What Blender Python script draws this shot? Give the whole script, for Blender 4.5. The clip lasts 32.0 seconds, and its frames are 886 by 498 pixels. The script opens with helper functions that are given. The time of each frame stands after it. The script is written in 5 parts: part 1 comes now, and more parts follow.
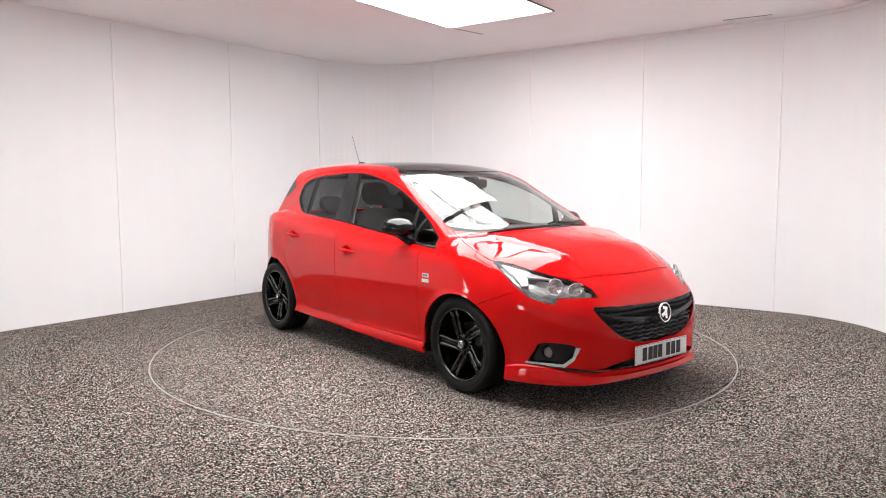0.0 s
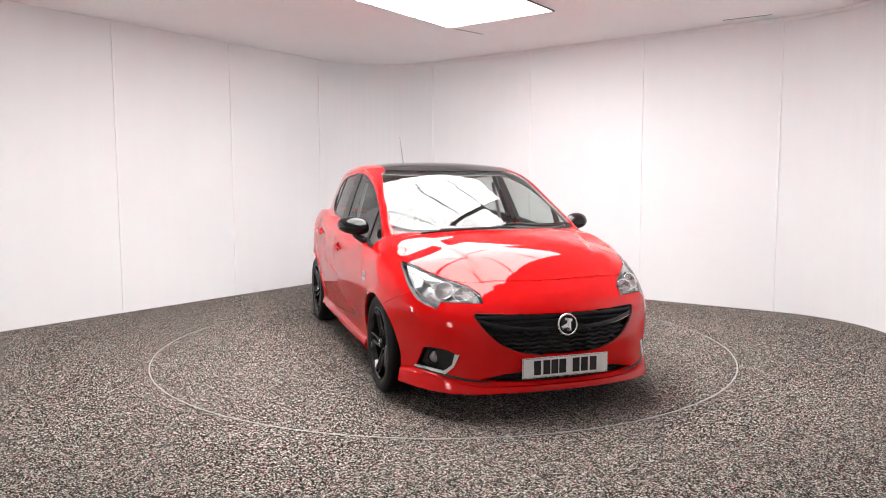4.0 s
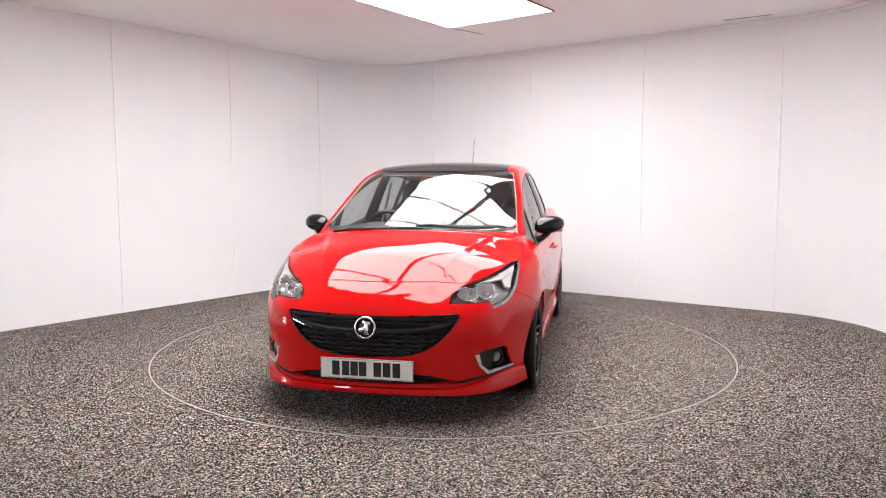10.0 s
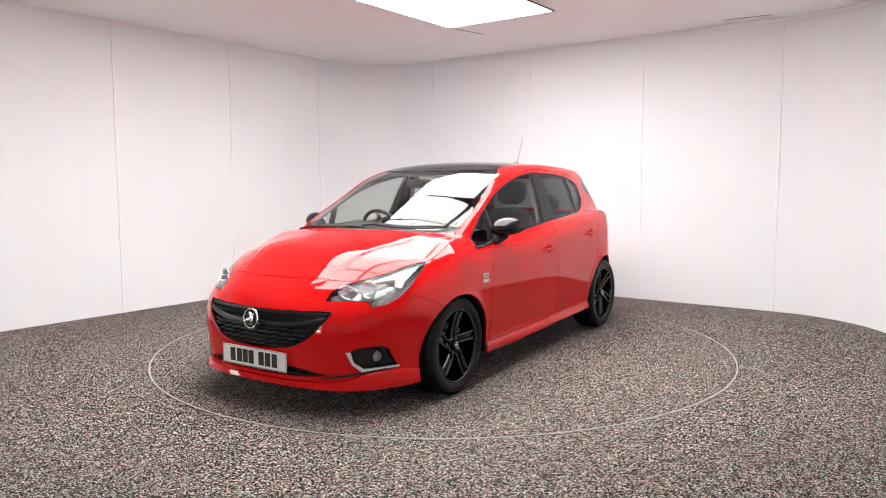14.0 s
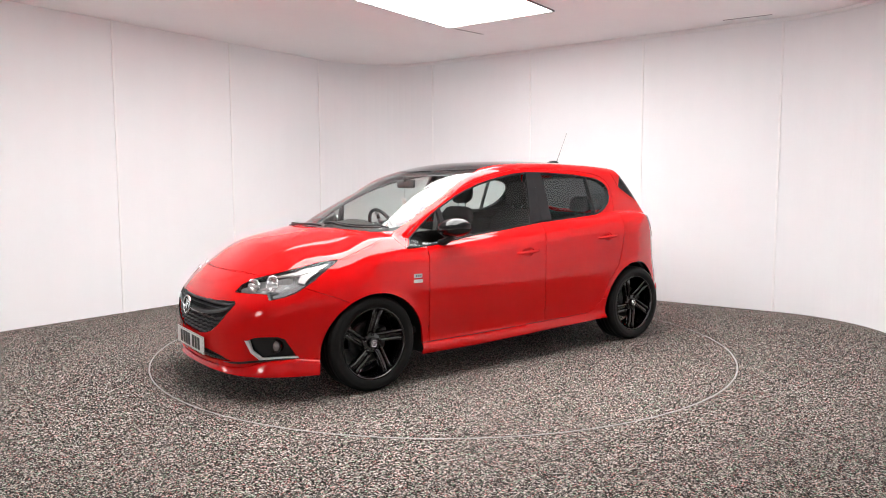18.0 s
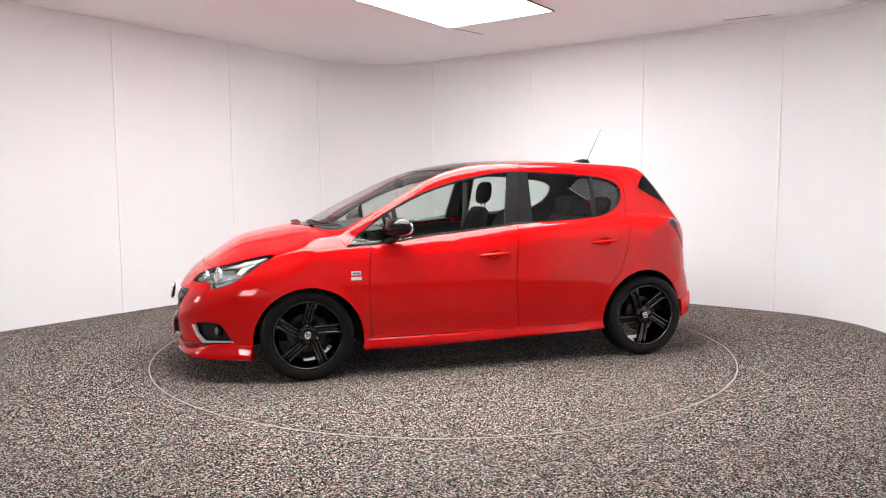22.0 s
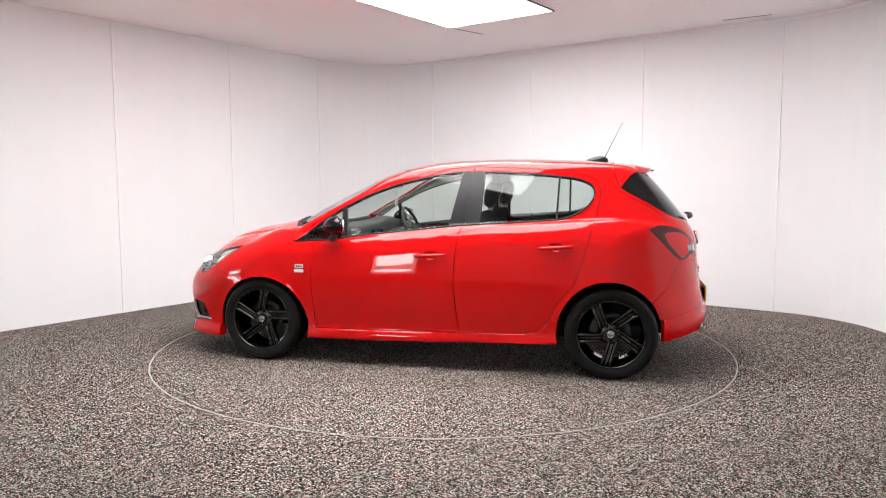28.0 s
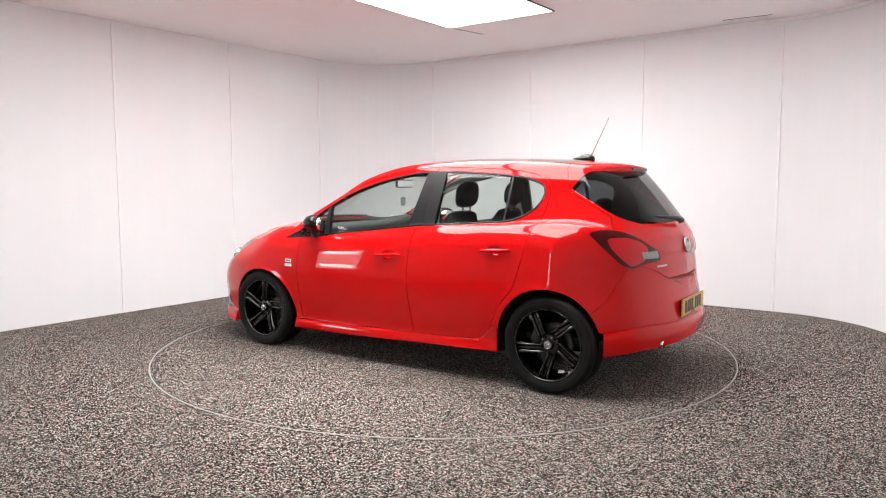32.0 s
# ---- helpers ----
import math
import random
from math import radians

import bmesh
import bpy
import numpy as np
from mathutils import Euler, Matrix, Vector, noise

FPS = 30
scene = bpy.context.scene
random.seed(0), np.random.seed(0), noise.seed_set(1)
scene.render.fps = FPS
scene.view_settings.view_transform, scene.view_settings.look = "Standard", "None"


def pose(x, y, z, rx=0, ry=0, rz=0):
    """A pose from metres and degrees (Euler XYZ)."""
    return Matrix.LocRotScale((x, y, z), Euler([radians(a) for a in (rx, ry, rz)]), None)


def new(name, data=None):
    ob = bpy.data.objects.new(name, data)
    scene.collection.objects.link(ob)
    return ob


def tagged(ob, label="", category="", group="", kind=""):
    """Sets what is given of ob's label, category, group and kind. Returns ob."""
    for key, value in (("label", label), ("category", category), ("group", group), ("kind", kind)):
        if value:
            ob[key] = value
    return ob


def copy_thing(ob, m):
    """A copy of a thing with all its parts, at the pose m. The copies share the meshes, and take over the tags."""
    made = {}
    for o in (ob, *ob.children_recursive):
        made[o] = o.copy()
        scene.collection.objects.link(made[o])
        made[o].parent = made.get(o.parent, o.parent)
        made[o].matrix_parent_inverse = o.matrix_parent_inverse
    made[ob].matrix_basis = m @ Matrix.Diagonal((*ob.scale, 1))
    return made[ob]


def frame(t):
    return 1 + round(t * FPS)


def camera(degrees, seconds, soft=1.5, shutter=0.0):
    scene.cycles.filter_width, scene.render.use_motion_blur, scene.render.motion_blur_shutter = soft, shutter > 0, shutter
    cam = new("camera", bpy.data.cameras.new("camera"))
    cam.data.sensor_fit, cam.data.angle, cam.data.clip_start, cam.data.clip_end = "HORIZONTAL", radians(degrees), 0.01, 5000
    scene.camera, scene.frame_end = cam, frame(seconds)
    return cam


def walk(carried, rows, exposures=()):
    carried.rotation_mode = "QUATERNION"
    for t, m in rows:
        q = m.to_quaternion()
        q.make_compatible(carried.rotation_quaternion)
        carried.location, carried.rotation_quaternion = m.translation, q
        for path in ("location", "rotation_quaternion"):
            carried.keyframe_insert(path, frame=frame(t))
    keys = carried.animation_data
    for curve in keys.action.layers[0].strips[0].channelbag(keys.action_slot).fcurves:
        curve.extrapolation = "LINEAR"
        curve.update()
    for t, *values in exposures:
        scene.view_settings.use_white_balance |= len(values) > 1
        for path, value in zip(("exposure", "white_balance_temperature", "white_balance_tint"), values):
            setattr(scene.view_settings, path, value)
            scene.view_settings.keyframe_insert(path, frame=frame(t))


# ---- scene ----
# A photo studio with a turntable: a red five-door hatchback turns once before a fixed camera.
cam = camera(63.37, 32.0, soft=1.0)
EYE = (0.0, -5.783, 1.296)
VIEW = pose(*EYE, 90 - 5.23, 0, 0) @ pose(0, 0, 0, 0, 0, -0.16)
walk(cam, [(0.0, VIEW), (32.0, VIEW)], exposures=[(0.0, 0.0), (32.0, 0.0)])

# Closed room, so the world only gives a trace of light.
world = bpy.data.worlds.new("studio_dark")
scene.world = world
world.use_nodes = True
world.node_tree.nodes["Background"].inputs[0].default_value = (0.8, 0.8, 0.8, 1)
world.node_tree.nodes["Background"].inputs[1].default_value = 0.02
PANEL_GLOW = 12.7
LAMP_GLOW = 22.0


# ---------------------------------------------------------------- materials
def material(name):
    m = bpy.data.materials.new(name)
    m.use_nodes = True
    t = m.node_tree
    return m, t, t.nodes["Principled BSDF"]


def node(t, kind, **values):
    n = t.nodes.new(kind)
    for key, value in values.items():
        if key in n.inputs:
            n.inputs[key].default_value = value
        else:
            setattr(n, key, value)
    return n


def ramp(t, source, stops, constant=False):
    r = t.nodes.new("ShaderNodeValToRGB")
    if constant:
        r.color_ramp.interpolation = "CONSTANT"
    e = r.color_ramp.elements
    while len(e) < len(stops):
        e.new(0.5)
    for item, (p, c) in zip(e, stops):
        item.position = p
        item.color = (*c, 1) if len(c) == 3 else c
    t.links.new(source, r.inputs[0])
    return r.outputs[0]


def coords(t, scale=(1, 1, 1)):
    c = t.nodes.new("ShaderNodeTexCoord")
    m = t.nodes.new("ShaderNodeMapping")
    m.inputs["Scale"].default_value = scale
    t.links.new(c.outputs["Object"], m.inputs[0])
    return m.outputs[0]


def noise_of(t, vec, scale, detail=3.0, rough=0.5):
    n = node(t, "ShaderNodeTexNoise", Scale=scale, Detail=detail, Roughness=rough)
    t.links.new(vec, n.inputs["Vector"])
    return n.outputs["Fac"]


def bump(t, b, height, strength, distance):
    n = node(t, "ShaderNodeBump", Strength=strength, Distance=distance)
    t.links.new(height, n.inputs["Height"])
    t.links.new(n.outputs[0], b.inputs["Normal"])
    return n


def varied(name, low, high, scale=6.0, rough=(0.4, 0.6), metal=0.0, bump_scale=0, bump_by=0.0, coat=0.0, spec=0.5):
    """A surface whose colour and roughness drift between two values, with a fine grain."""
    m, t, b = material(name)
    v = coords(t)
    f = noise_of(t, v, scale, 5.0, 0.6)
    t.links.new(ramp(t, f, [(0.3, low), (0.7, high)]), b.inputs["Base Color"])
    r = node(t, "ShaderNodeMapRange")
    r.inputs["To Min"].default_value, r.inputs["To Max"].default_value = rough
    t.links.new(noise_of(t, v, scale * 3.1, 4.0), r.inputs["Value"])
    t.links.new(r.outputs[0], b.inputs["Roughness"])
    b.inputs["Metallic"].default_value = metal
    b.inputs["Coat Weight"].default_value = coat
    b.inputs["Coat Roughness"].default_value = 0.03
    b.inputs["Specular IOR Level"].default_value = spec
    if bump_scale:
        bump(t, b, noise_of(t, v, bump_scale, 3.0), bump_by, 0.002)
    return m


def granule_floor():
    """Bonded granules: pale, grey and black chips with a few red and green ones."""
    m, t, b = material("bonded_granules")
    v = coords(t)
    warp = node(t, "ShaderNodeTexNoise", Scale=60.0, Detail=2.0)
    t.links.new(v, warp.inputs["Vector"])
    add = node(t, "ShaderNodeVectorMath", operation="MULTIPLY_ADD")
    add.inputs[1].default_value = (0.003, 0.003, 0.003)
    t.links.new(warp.outputs["Color"], add.inputs[0])
    t.links.new(v, add.inputs[2])
    cell = node(t, "ShaderNodeTexVoronoi", Scale=190.0)
    t.links.new(add.outputs[0], cell.inputs["Vector"])
    split = t.nodes.new("ShaderNodeSeparateColor")
    t.links.new(cell.outputs["Color"], split.inputs[0])
    chip = ramp(t, split.outputs[0], [(0.0, (0.008, 0.008, 0.008)), (0.29, (0.026, 0.025, 0.024)), (0.45, (0.09, 0.0855, 0.081)),
                                      (0.59, (0.22, 0.209, 0.198)), (0.73, (0.46, 0.438, 0.418)), (0.87, (0.76, 0.73, 0.70))], True)
    tint = ramp(t, split.outputs[1], [(0.0, (1, 1, 1)), (0.66, (1.0, 0.92, 0.82)), (0.80, (1.0, 0.45, 0.45)), (0.90, (0.50, 0.92, 0.66))], True)
    mix = node(t, "ShaderNodeMix", data_type="RGBA", blend_type="MULTIPLY")
    mix.inputs["Factor"].default_value = 1.0
    t.links.new(chip, mix.inputs["A"])
    t.links.new(tint, mix.inputs["B"])
    wide = ramp(t, noise_of(t, v, 1.3, 4.0, 0.6), [(0.3, (0.87, 0.81, 0.79)), (0.7, (0.99, 0.93, 0.91))])
    mix2 = node(t, "ShaderNodeMix", data_type="RGBA", blend_type="MULTIPLY")
    mix2.inputs["Factor"].default_value = 1.0
    t.links.new(mix.outputs["Result"], mix2.inputs["A"])
    t.links.new(wide, mix2.inputs["B"])
    t.links.new(mix2.outputs["Result"], b.inputs["Base Color"])
    b.inputs["Roughness"].default_value = 0.85
    b.inputs["Specular IOR Level"].default_value = 0.12
    inv = node(t, "ShaderNodeMath", operation="MULTIPLY")
    inv.inputs[1].default_value = -1.0
    t.links.new(cell.outputs["Distance"], inv.inputs[0])
    bump(t, b, inv.outputs[0], 0.9, 0.006)
    return m


def panel_paint(name, low, high):
    """White wall sheet: faint mottling, faint upright brush streaks, soft sheen."""
    m, t, b = material(name)
    v = coords(t)
    base = noise_of(t, v, 0.9, 5.0, 0.6)
    streak = noise_of(t, coords(t, (9.0, 9.0, 0.35)), 1.0, 3.0)
    mid = node(t, "ShaderNodeMath", operation="MULTIPLY_ADD")
    mid.inputs[1].default_value = 0.35
    t.links.new(streak, mid.inputs[0])
    t.links.new(base, mid.inputs[2])
    t.links.new(ramp(t, mid.outputs[0], [(0.45, low), (0.9, high)]), b.inputs["Base Color"])
    b.inputs["Roughness"].default_value = 0.6
    b.inputs["Specular IOR Level"].default_value = 0.25
    bump(t, b, noise_of(t, v, 2.2, 2.0), 0.25, 0.01)
    return m


def glowing(name, colour, strength):
    m, t, b = material(name)
    b.inputs["Base Color"].default_value = (0.9, 0.9, 0.9, 1)
    b.inputs["Emission Color"].default_value = (*colour, 1)
    b.inputs["Emission Strength"].default_value = strength
    return m


FLOOR = granule_floor()
WALL = panel_paint("white_wall_sheet", (0.855, 0.862, 0.885), (0.885, 0.892, 0.912))
CEIL = panel_paint("white_ceiling_paint", (0.90, 0.885, 0.895), (0.93, 0.915, 0.922))
TRIM = varied("white_trim", (0.88, 0.88, 0.89), (0.92, 0.92, 0.93), 4, (0.3, 0.45))
GAP = varied("dark_joint", (0.10, 0.095, 0.095), (0.16, 0.15, 0.15), 8, (0.6, 0.8))
STEEL = varied("brushed_edge_strip", (0.30, 0.292, 0.285), (0.42, 0.41, 0.40), 12, (0.35, 0.5), 0.6)
ALU = varied("white_aluminium_frame", (0.26, 0.255, 0.255), (0.32, 0.315, 0.315), 10, (0.35, 0.5), 0.2)
GLOW = glowing("lit_diffuser", (1.0, 0.985, 0.97), PANEL_GLOW)


# ---------------------------------------------------------------- mesh helpers
def mesh_of(name, bm, mat, smooth=False):
    me = bpy.data.meshes.new(name)
    bm.to_mesh(me)
    bm.free()
    me.materials.append(mat)
    if smooth:
        me.polygons.foreach_set("use_smooth", [True] * len(me.polygons))
    return me


def part(name, bm, mat, parent, label="", smooth=False):
    """One mesh object under a thing or a part."""
    ob = new(name, mesh_of(name, bm, mat, smooth))
    ob.parent = parent
    if label:
        tagged(ob, label)
    return ob


def thing(name, label, category, group="", kind=""):
    return tagged(new(name), label, category, group, kind)


def box(bm, x0, x1, y0, y1, z0, z1, m=None, bevel=0.0):
    r = bmesh.ops.create_cube(bm, size=1)
    bmesh.ops.scale(bm, vec=(x1 - x0, y1 - y0, z1 - z0), verts=r["verts"])
    bmesh.ops.translate(bm, vec=((x0 + x1) / 2, (y0 + y1) / 2, (z0 + z1) / 2), verts=r["verts"])
    vs = r["verts"]
    if bevel:
        es = list({e for v in vs for e in v.link_edges})
        q = bmesh.ops.bevel(bm, geom=es, offset=bevel, segments=2, profile=0.5, affect="EDGES")
        vs = list({v for f in q["faces"] for v in f.verts} | {v for v in vs if v.is_valid})
    if m is not None:
        bmesh.ops.transform(bm, matrix=m, verts=vs)
    return vs


def ring_mesh(bm, profile, steps, axis="z", m=None, closed=True):
    """Turns a profile of (radius, height) about an axis; the profile is closed on itself if asked."""
    rows = []
    for i in range(steps):
        a = 2 * math.pi * i / steps
        c, s = math.cos(a), math.sin(a)
        row = []
        for r, h in profile:
            p = Vector((r * c, r * s, h)) if axis == "z" else Vector((r * c, h, r * s))
            row.append(bm.verts.new(m @ p if m is not None else p))
        rows.append(row)
    n = len(profile)
    fs = []
    for i in range(steps):
        a, b = rows[i], rows[(i + 1) % steps]
        for j in range(n if closed else n - 1):
            k = (j + 1) % n
            fs.append(bm.faces.new((a[j], b[j], b[k], a[k])))
    return fs


def tube(bm, points, radius, sides=8, m=None, caps=True):
    """A round bar along points; radius may be a list."""
    pts = [Vector(p) for p in points]
    rad = radius if isinstance(radius, (list, tuple)) else [radius] * len(pts)
    rows = []
    for i, p in enumerate(pts):
        d = (pts[min(i + 1, len(pts) - 1)] - pts[max(i - 1, 0)]).normalized()
        a = d.orthogonal().normalized() if i == 0 else (rows_a - d * rows_a.dot(d)).normalized()
        rows_a = a
        b = d.cross(a)
        row = []
        for k in range(sides):
            w = 2 * math.pi * k / sides
            q = p + (a * math.cos(w) + b * math.sin(w)) * rad[i]
            row.append(bm.verts.new(m @ q if m is not None else q))
        rows.append(row)
    for r0, r1 in zip(rows, rows[1:]):
        for k in range(sides):
            bm.faces.new((r0[k], r0[(k + 1) % sides], r1[(k + 1) % sides], r1[k]))
    if caps:
        bm.faces.new(rows[0][::-1])
        bm.faces.new(rows[-1])


# ---------------------------------------------------------------- the room
U = Vector((0.588, 0.809, 0))       # along the side walls
V = Vector((0.809, -0.588, 0))      # along the back wall
CEILING = 2.89
TABLE_R = 2.232


def plan(u, v, z=0.0):
    p = U * u + V * v
    return Vector((p.x, p.y, z))


def arc(cu, cv, r, a0, a1, n):
    return [(cu + r * math.cos(radians(a0 + (a1 - a0) * i / n)), cv + r * math.sin(radians(a0 + (a1 - a0) * i / n))) for i in range(n + 1)]


def line(p, q, n):
    return [(p[0] + (q[0] - p[0]) * i / n, p[1] + (q[1] - p[1]) * i / n) for i in range(n + 1)]


def sheet(name, path, z0, z1, mat, parent, thick=0.04):
    """A bent upright sheet whose face follows the path and whose body lies behind it (to the left of the path)."""
    bm = bmesh.new()
    pts = [plan(*p) for p in path]
    rows = []
    for i, p in enumerate(pts):
        d = (pts[min(i + 1, len(pts) - 1)] - pts[max(i - 1, 0)]).normalized()
        n = Vector((-d.y, d.x, 0)) * thick
        rows.append([bm.verts.new((p.x, p.y, z0)), bm.verts.new((p.x, p.y, z1)),
                     bm.verts.new((p.x + n.x, p.y + n.y, z1)), bm.verts.new((p.x + n.x, p.y + n.y, z0))])
    for a, b in zip(rows, rows[1:]):
        for j in range(4):
            bm.faces.new((a[j], b[j], b[(j + 1) % 4], a[(j + 1) % 4]))
    bm.faces.new(rows[0][::-1])
    bm.faces.new(rows[-1])
    bmesh.ops.recalc_face_normals(bm, faces=bm.faces[:])
    return part(name, bm, mat, parent)


def wall_run(name, label, pieces, joints):
    wall = tagged(new(name), label, "wall", kind="structure")
    for path in pieces:
        sheet("wall_panel", list(path), -0.02, CEILING + 0.02, WALL, wall)
    for (u, v), (du, dv), wide, mat in joints:
        bm = bmesh.new()
        c = plan(u, v)
        d = (plan(du, dv)).normalized()
        n = Vector((-d.y, d.x, 0))
        q = Matrix((( d.x, n.x, 0, c.x), (d.y, n.y, 0, c.y), (0, 0, 1, 0), (0, 0, 0, 1)))
        box(bm, -wide / 2, wide / 2, -0.011, 0.010, 0.0, CEILING - 0.004, q, 0.003)
        part("joint_strip", bm, mat, wall)
    return wall


LEFT, BACK, RIGHT = -3.44, 3.06, 3.08
BODY_GAP = 0.004
left_u = [-4.94, -3.55, -2.16, -0.77, 0.62, 2.01]
wall_run("wall_west", "white sheet-clad studio wall with upright panel joints",
         [line((a + BODY_GAP, LEFT), (b - BODY_GAP, LEFT), 2) for a, b in zip(left_u, left_u[1:])],
         [((u, LEFT), (1, 0), 0.022, TRIM) for u in left_u[1:]])
back_v = [-2.39, -0.92, 0.48, 1.88]
corner_a = arc(2.01, -2.39, 1.05, -90, 0, 20)
corner_b = arc(1.86, 1.88, 1.20, 0, 90, 24)
wall_run("wall_north", "white sheet-clad studio wall bending round both corners",
         [corner_a] + [line((BACK, a + BODY_GAP), (BACK, b - BODY_GAP), 2) for a, b in zip(back_v, back_v[1:])] + [corner_b],
         [((BACK, v), (0, 1), 0.022, TRIM) for v in back_v])
wall_run("wall_east", "white sheet-clad studio wall running past the entry",
         [line((1.86, RIGHT), (0.6, RIGHT), 2), line((0.6 - BODY_GAP, RIGHT), (0.45, RIGHT), 1),
          arc(0.45, RIGHT + 1.6, 1.6, -90, -180, 16)],
         [((0.6, RIGHT), (-1, 0), 0.022, TRIM)])


def uv(x, y):
    """Plan coordinates of a place."""
    return (x * U.x + y * U.y, x * V.x + y * V.y)


# The walls behind the camera close the room.
wall_run("wall_south", "plain white studio wall closing the room",
         [line(uv(-5.69, -6.1), uv(-5.69, -1.95), 2), line(uv(3.15, -6.1), uv(-5.73, -6.1), 2), line(uv(3.11, -3.6), uv(3.11, -6.1), 2)], [])


def floor_mesh():
    """The floor round the turntable: a sheet with a round hole."""
    bm = bmesh.new()
    n = 144
    inner = [bm.verts.new((TABLE_R * 1.0016 * math.cos(2 * math.pi * i / n), TABLE_R * 1.0016 * math.sin(2 * math.pi * i / n), 0)) for i in range(n)]
    outer = [bm.verts.new((11 * math.cos(2 * math.pi * i / n), 11 * math.sin(2 * math.pi * i / n), 0)) for i in range(n)]
    low = [bm.verts.new((v.co.x, v.co.y, -0.05)) for v in inner]
    for i in range(n):
        j = (i + 1) % n
        bm.faces.new((inner[i], outer[i], outer[j], inner[j]))
        bm.faces.new((low[i], inner[i], inner[j], low[j]))
    return bm


floor = tagged(new("floor", mesh_of("floor", floor_mesh(), FLOOR)), "grey speckled bonded-granule studio floor", "floor", kind="structure")

table = thing("turntable", "round turntable covered with the floor's speckled granules, thin metal rim", "turntable")
bm = bmesh.new()
ring_mesh(bm, [(0.0001, 0.0), (1.0, 0.0), (TABLE_R - 0.007, 0.0), (TABLE_R - 0.007, -0.05), (0.0001, -0.05)], 144, closed=False)
bmesh.ops.remove_doubles(bm, verts=bm.verts[:], dist=0.0005)
bmesh.ops.recalc_face_normals(bm, faces=bm.faces[:])
part("disc", bm, FLOOR, table)
bm = bmesh.new()
ring_mesh(bm, [(TABLE_R - 0.006, -0.03), (TABLE_R - 0.006, 0.001), (TABLE_R - 0.005, 0.0025), (TABLE_R + 0.002, 0.0025), (TABLE_R + 0.003, 0.001), (TABLE_R + 0.003, -0.03)], 180)
bmesh.ops.recalc_face_normals(bm, faces=bm.faces[:])
part("rim", bm, STEEL, table, "thin pale metal rim set flush in the floor")

bm = bmesh.new()
box(bm, -11, 11, -11, 11, CEILING, CEILING + 0.08)
for a, b, w in (((0.13, 1.82), (0.44, 2.11), 0.012), ((2.77, 1.47), (3.14, 1.23), 0.012)):
    d = Vector((b[0] - a[0], b[1] - a[1], 0))
    box(bm, 0, d.length, -w / 2, w / 2, CEILING - 0.003, CEILING + 0.01, Matrix.Translation((a[0], a[1], 0)) @ Matrix.Rotation(math.atan2(d.y, d.x), 4, "Z"))
me = mesh_of("ceiling", bm, CEIL)
me.materials.append(GAP)
for p in me.polygons:
    if p.index >= 6:
        p.material_index = 1
tagged(new("ceiling", me), "flat white painted ceiling with lit panels", "ceiling", kind="structure")

trim = tagged(new("trim"), "slim white strip where back wall meets ceiling", "trim", kind="structure")
sheet("cornice", corner_a[12:] + line((BACK, -2.38), (BACK, 1.87), 6) + corner_b, CEILING - 0.035, CEILING - 0.001, TRIM, trim, -0.014)

# Lit ceiling panels, 0.6 by 1.2 m, in two strips.
FAR = (U.dot(Vector((0.07, 1.74, 0))), V.dot(Vector((0.07, 1.74, 0))))


def light_panel():
    t = thing("ceiling_light", "lit rectangular white ceiling light panel", "ceiling light", "light panels in the ceiling")
    bm = bmesh.new()
    for x0, x1, y0, y1 in ((-0.60, 0.60, -0.299, -0.287), (-0.60, 0.60, 0.287, 0.299), (-0.60, -0.588, -0.287, 0.287), (0.588, 0.60, -0.287, 0.287)):
        box(bm, x0, x1, y0, y1, -0.016, -0.001)
    part("frame", bm, ALU, t)
    bm = bmesh.new()
    box(bm, -0.588, 0.588, -0.287, 0.287, -0.012, -0.003)
    part("diffuser", bm, GLOW, t, "glowing white diffuser")
    return t


first = light_panel()
turn = Matrix.Rotation(math.atan2(V.y, V.x), 4, "Z")
spots = [(FAR[0] - 0.3 - 0.6 * i, FAR[1] + 0.6) for i in range(6)] + [(FAR[0] - 0.9 - 0.6 * i, FAR[1] + 1.845) for i in range(5)]
for k, (u, v) in enumerate(spots):
    m = Matrix.Translation(plan(u, v, CEILING)) @ turn
    if k == 0:
        first.matrix_basis = m
    else:
        copy_thing(first, m)



# Two lamps on stands at the room's edge: two lit bars in a pale box, seen mirrored in the car's sides.
SOFT = glowing("soft_diffuser", (1.0, 0.98, 0.97), 3.0)
BAR = glowing("lit_bar", (1.0, 0.98, 0.96), LAMP_GLOW)


def studio_light():
    lamp = thing("studio_light", "white studio light box with two lit bars on a black stand", "studio light", "studio lights on stands")
    bm = bmesh.new()
    box(bm, -0.28, 0.28, -0.12, -0.02, 0.48, 1.32, None, 0.01)
    part("case", bm, TRIM, lamp, "white lamp box")
    bm = bmesh.new()
    box(bm, -0.27, 0.27, -0.0215, -0.014, 0.50, 1.30, None, 0.003)
    part("diffuser", bm, SOFT, lamp, "softly glowing white diffuser")
    for z in (0.70, 1.10):
        bm = bmesh.new()
        box(bm, -0.22, 0.22, -0.014, -0.004, z - 0.085, z + 0.085, None, 0.004)
        part("lit_bar", bm, BAR, lamp, "glowing light bar")
    bm = bmesh.new()
    tube(bm, [(0, -0.07, 0.25), (0, -0.07, 0.50)], 0.016, 10)
    part("pole", bm, GAP, lamp)
    for k in range(3):
        a = radians(90 + 120 * k)
        bm = bmesh.new()
        tube(bm, [(0, -0.07, 0.42), (0.38 * math.cos(a), -0.07 + 0.38 * math.sin(a), 0.012)], 0.011, 8)
        part("leg", bm, GAP, lamp)
    return lamp


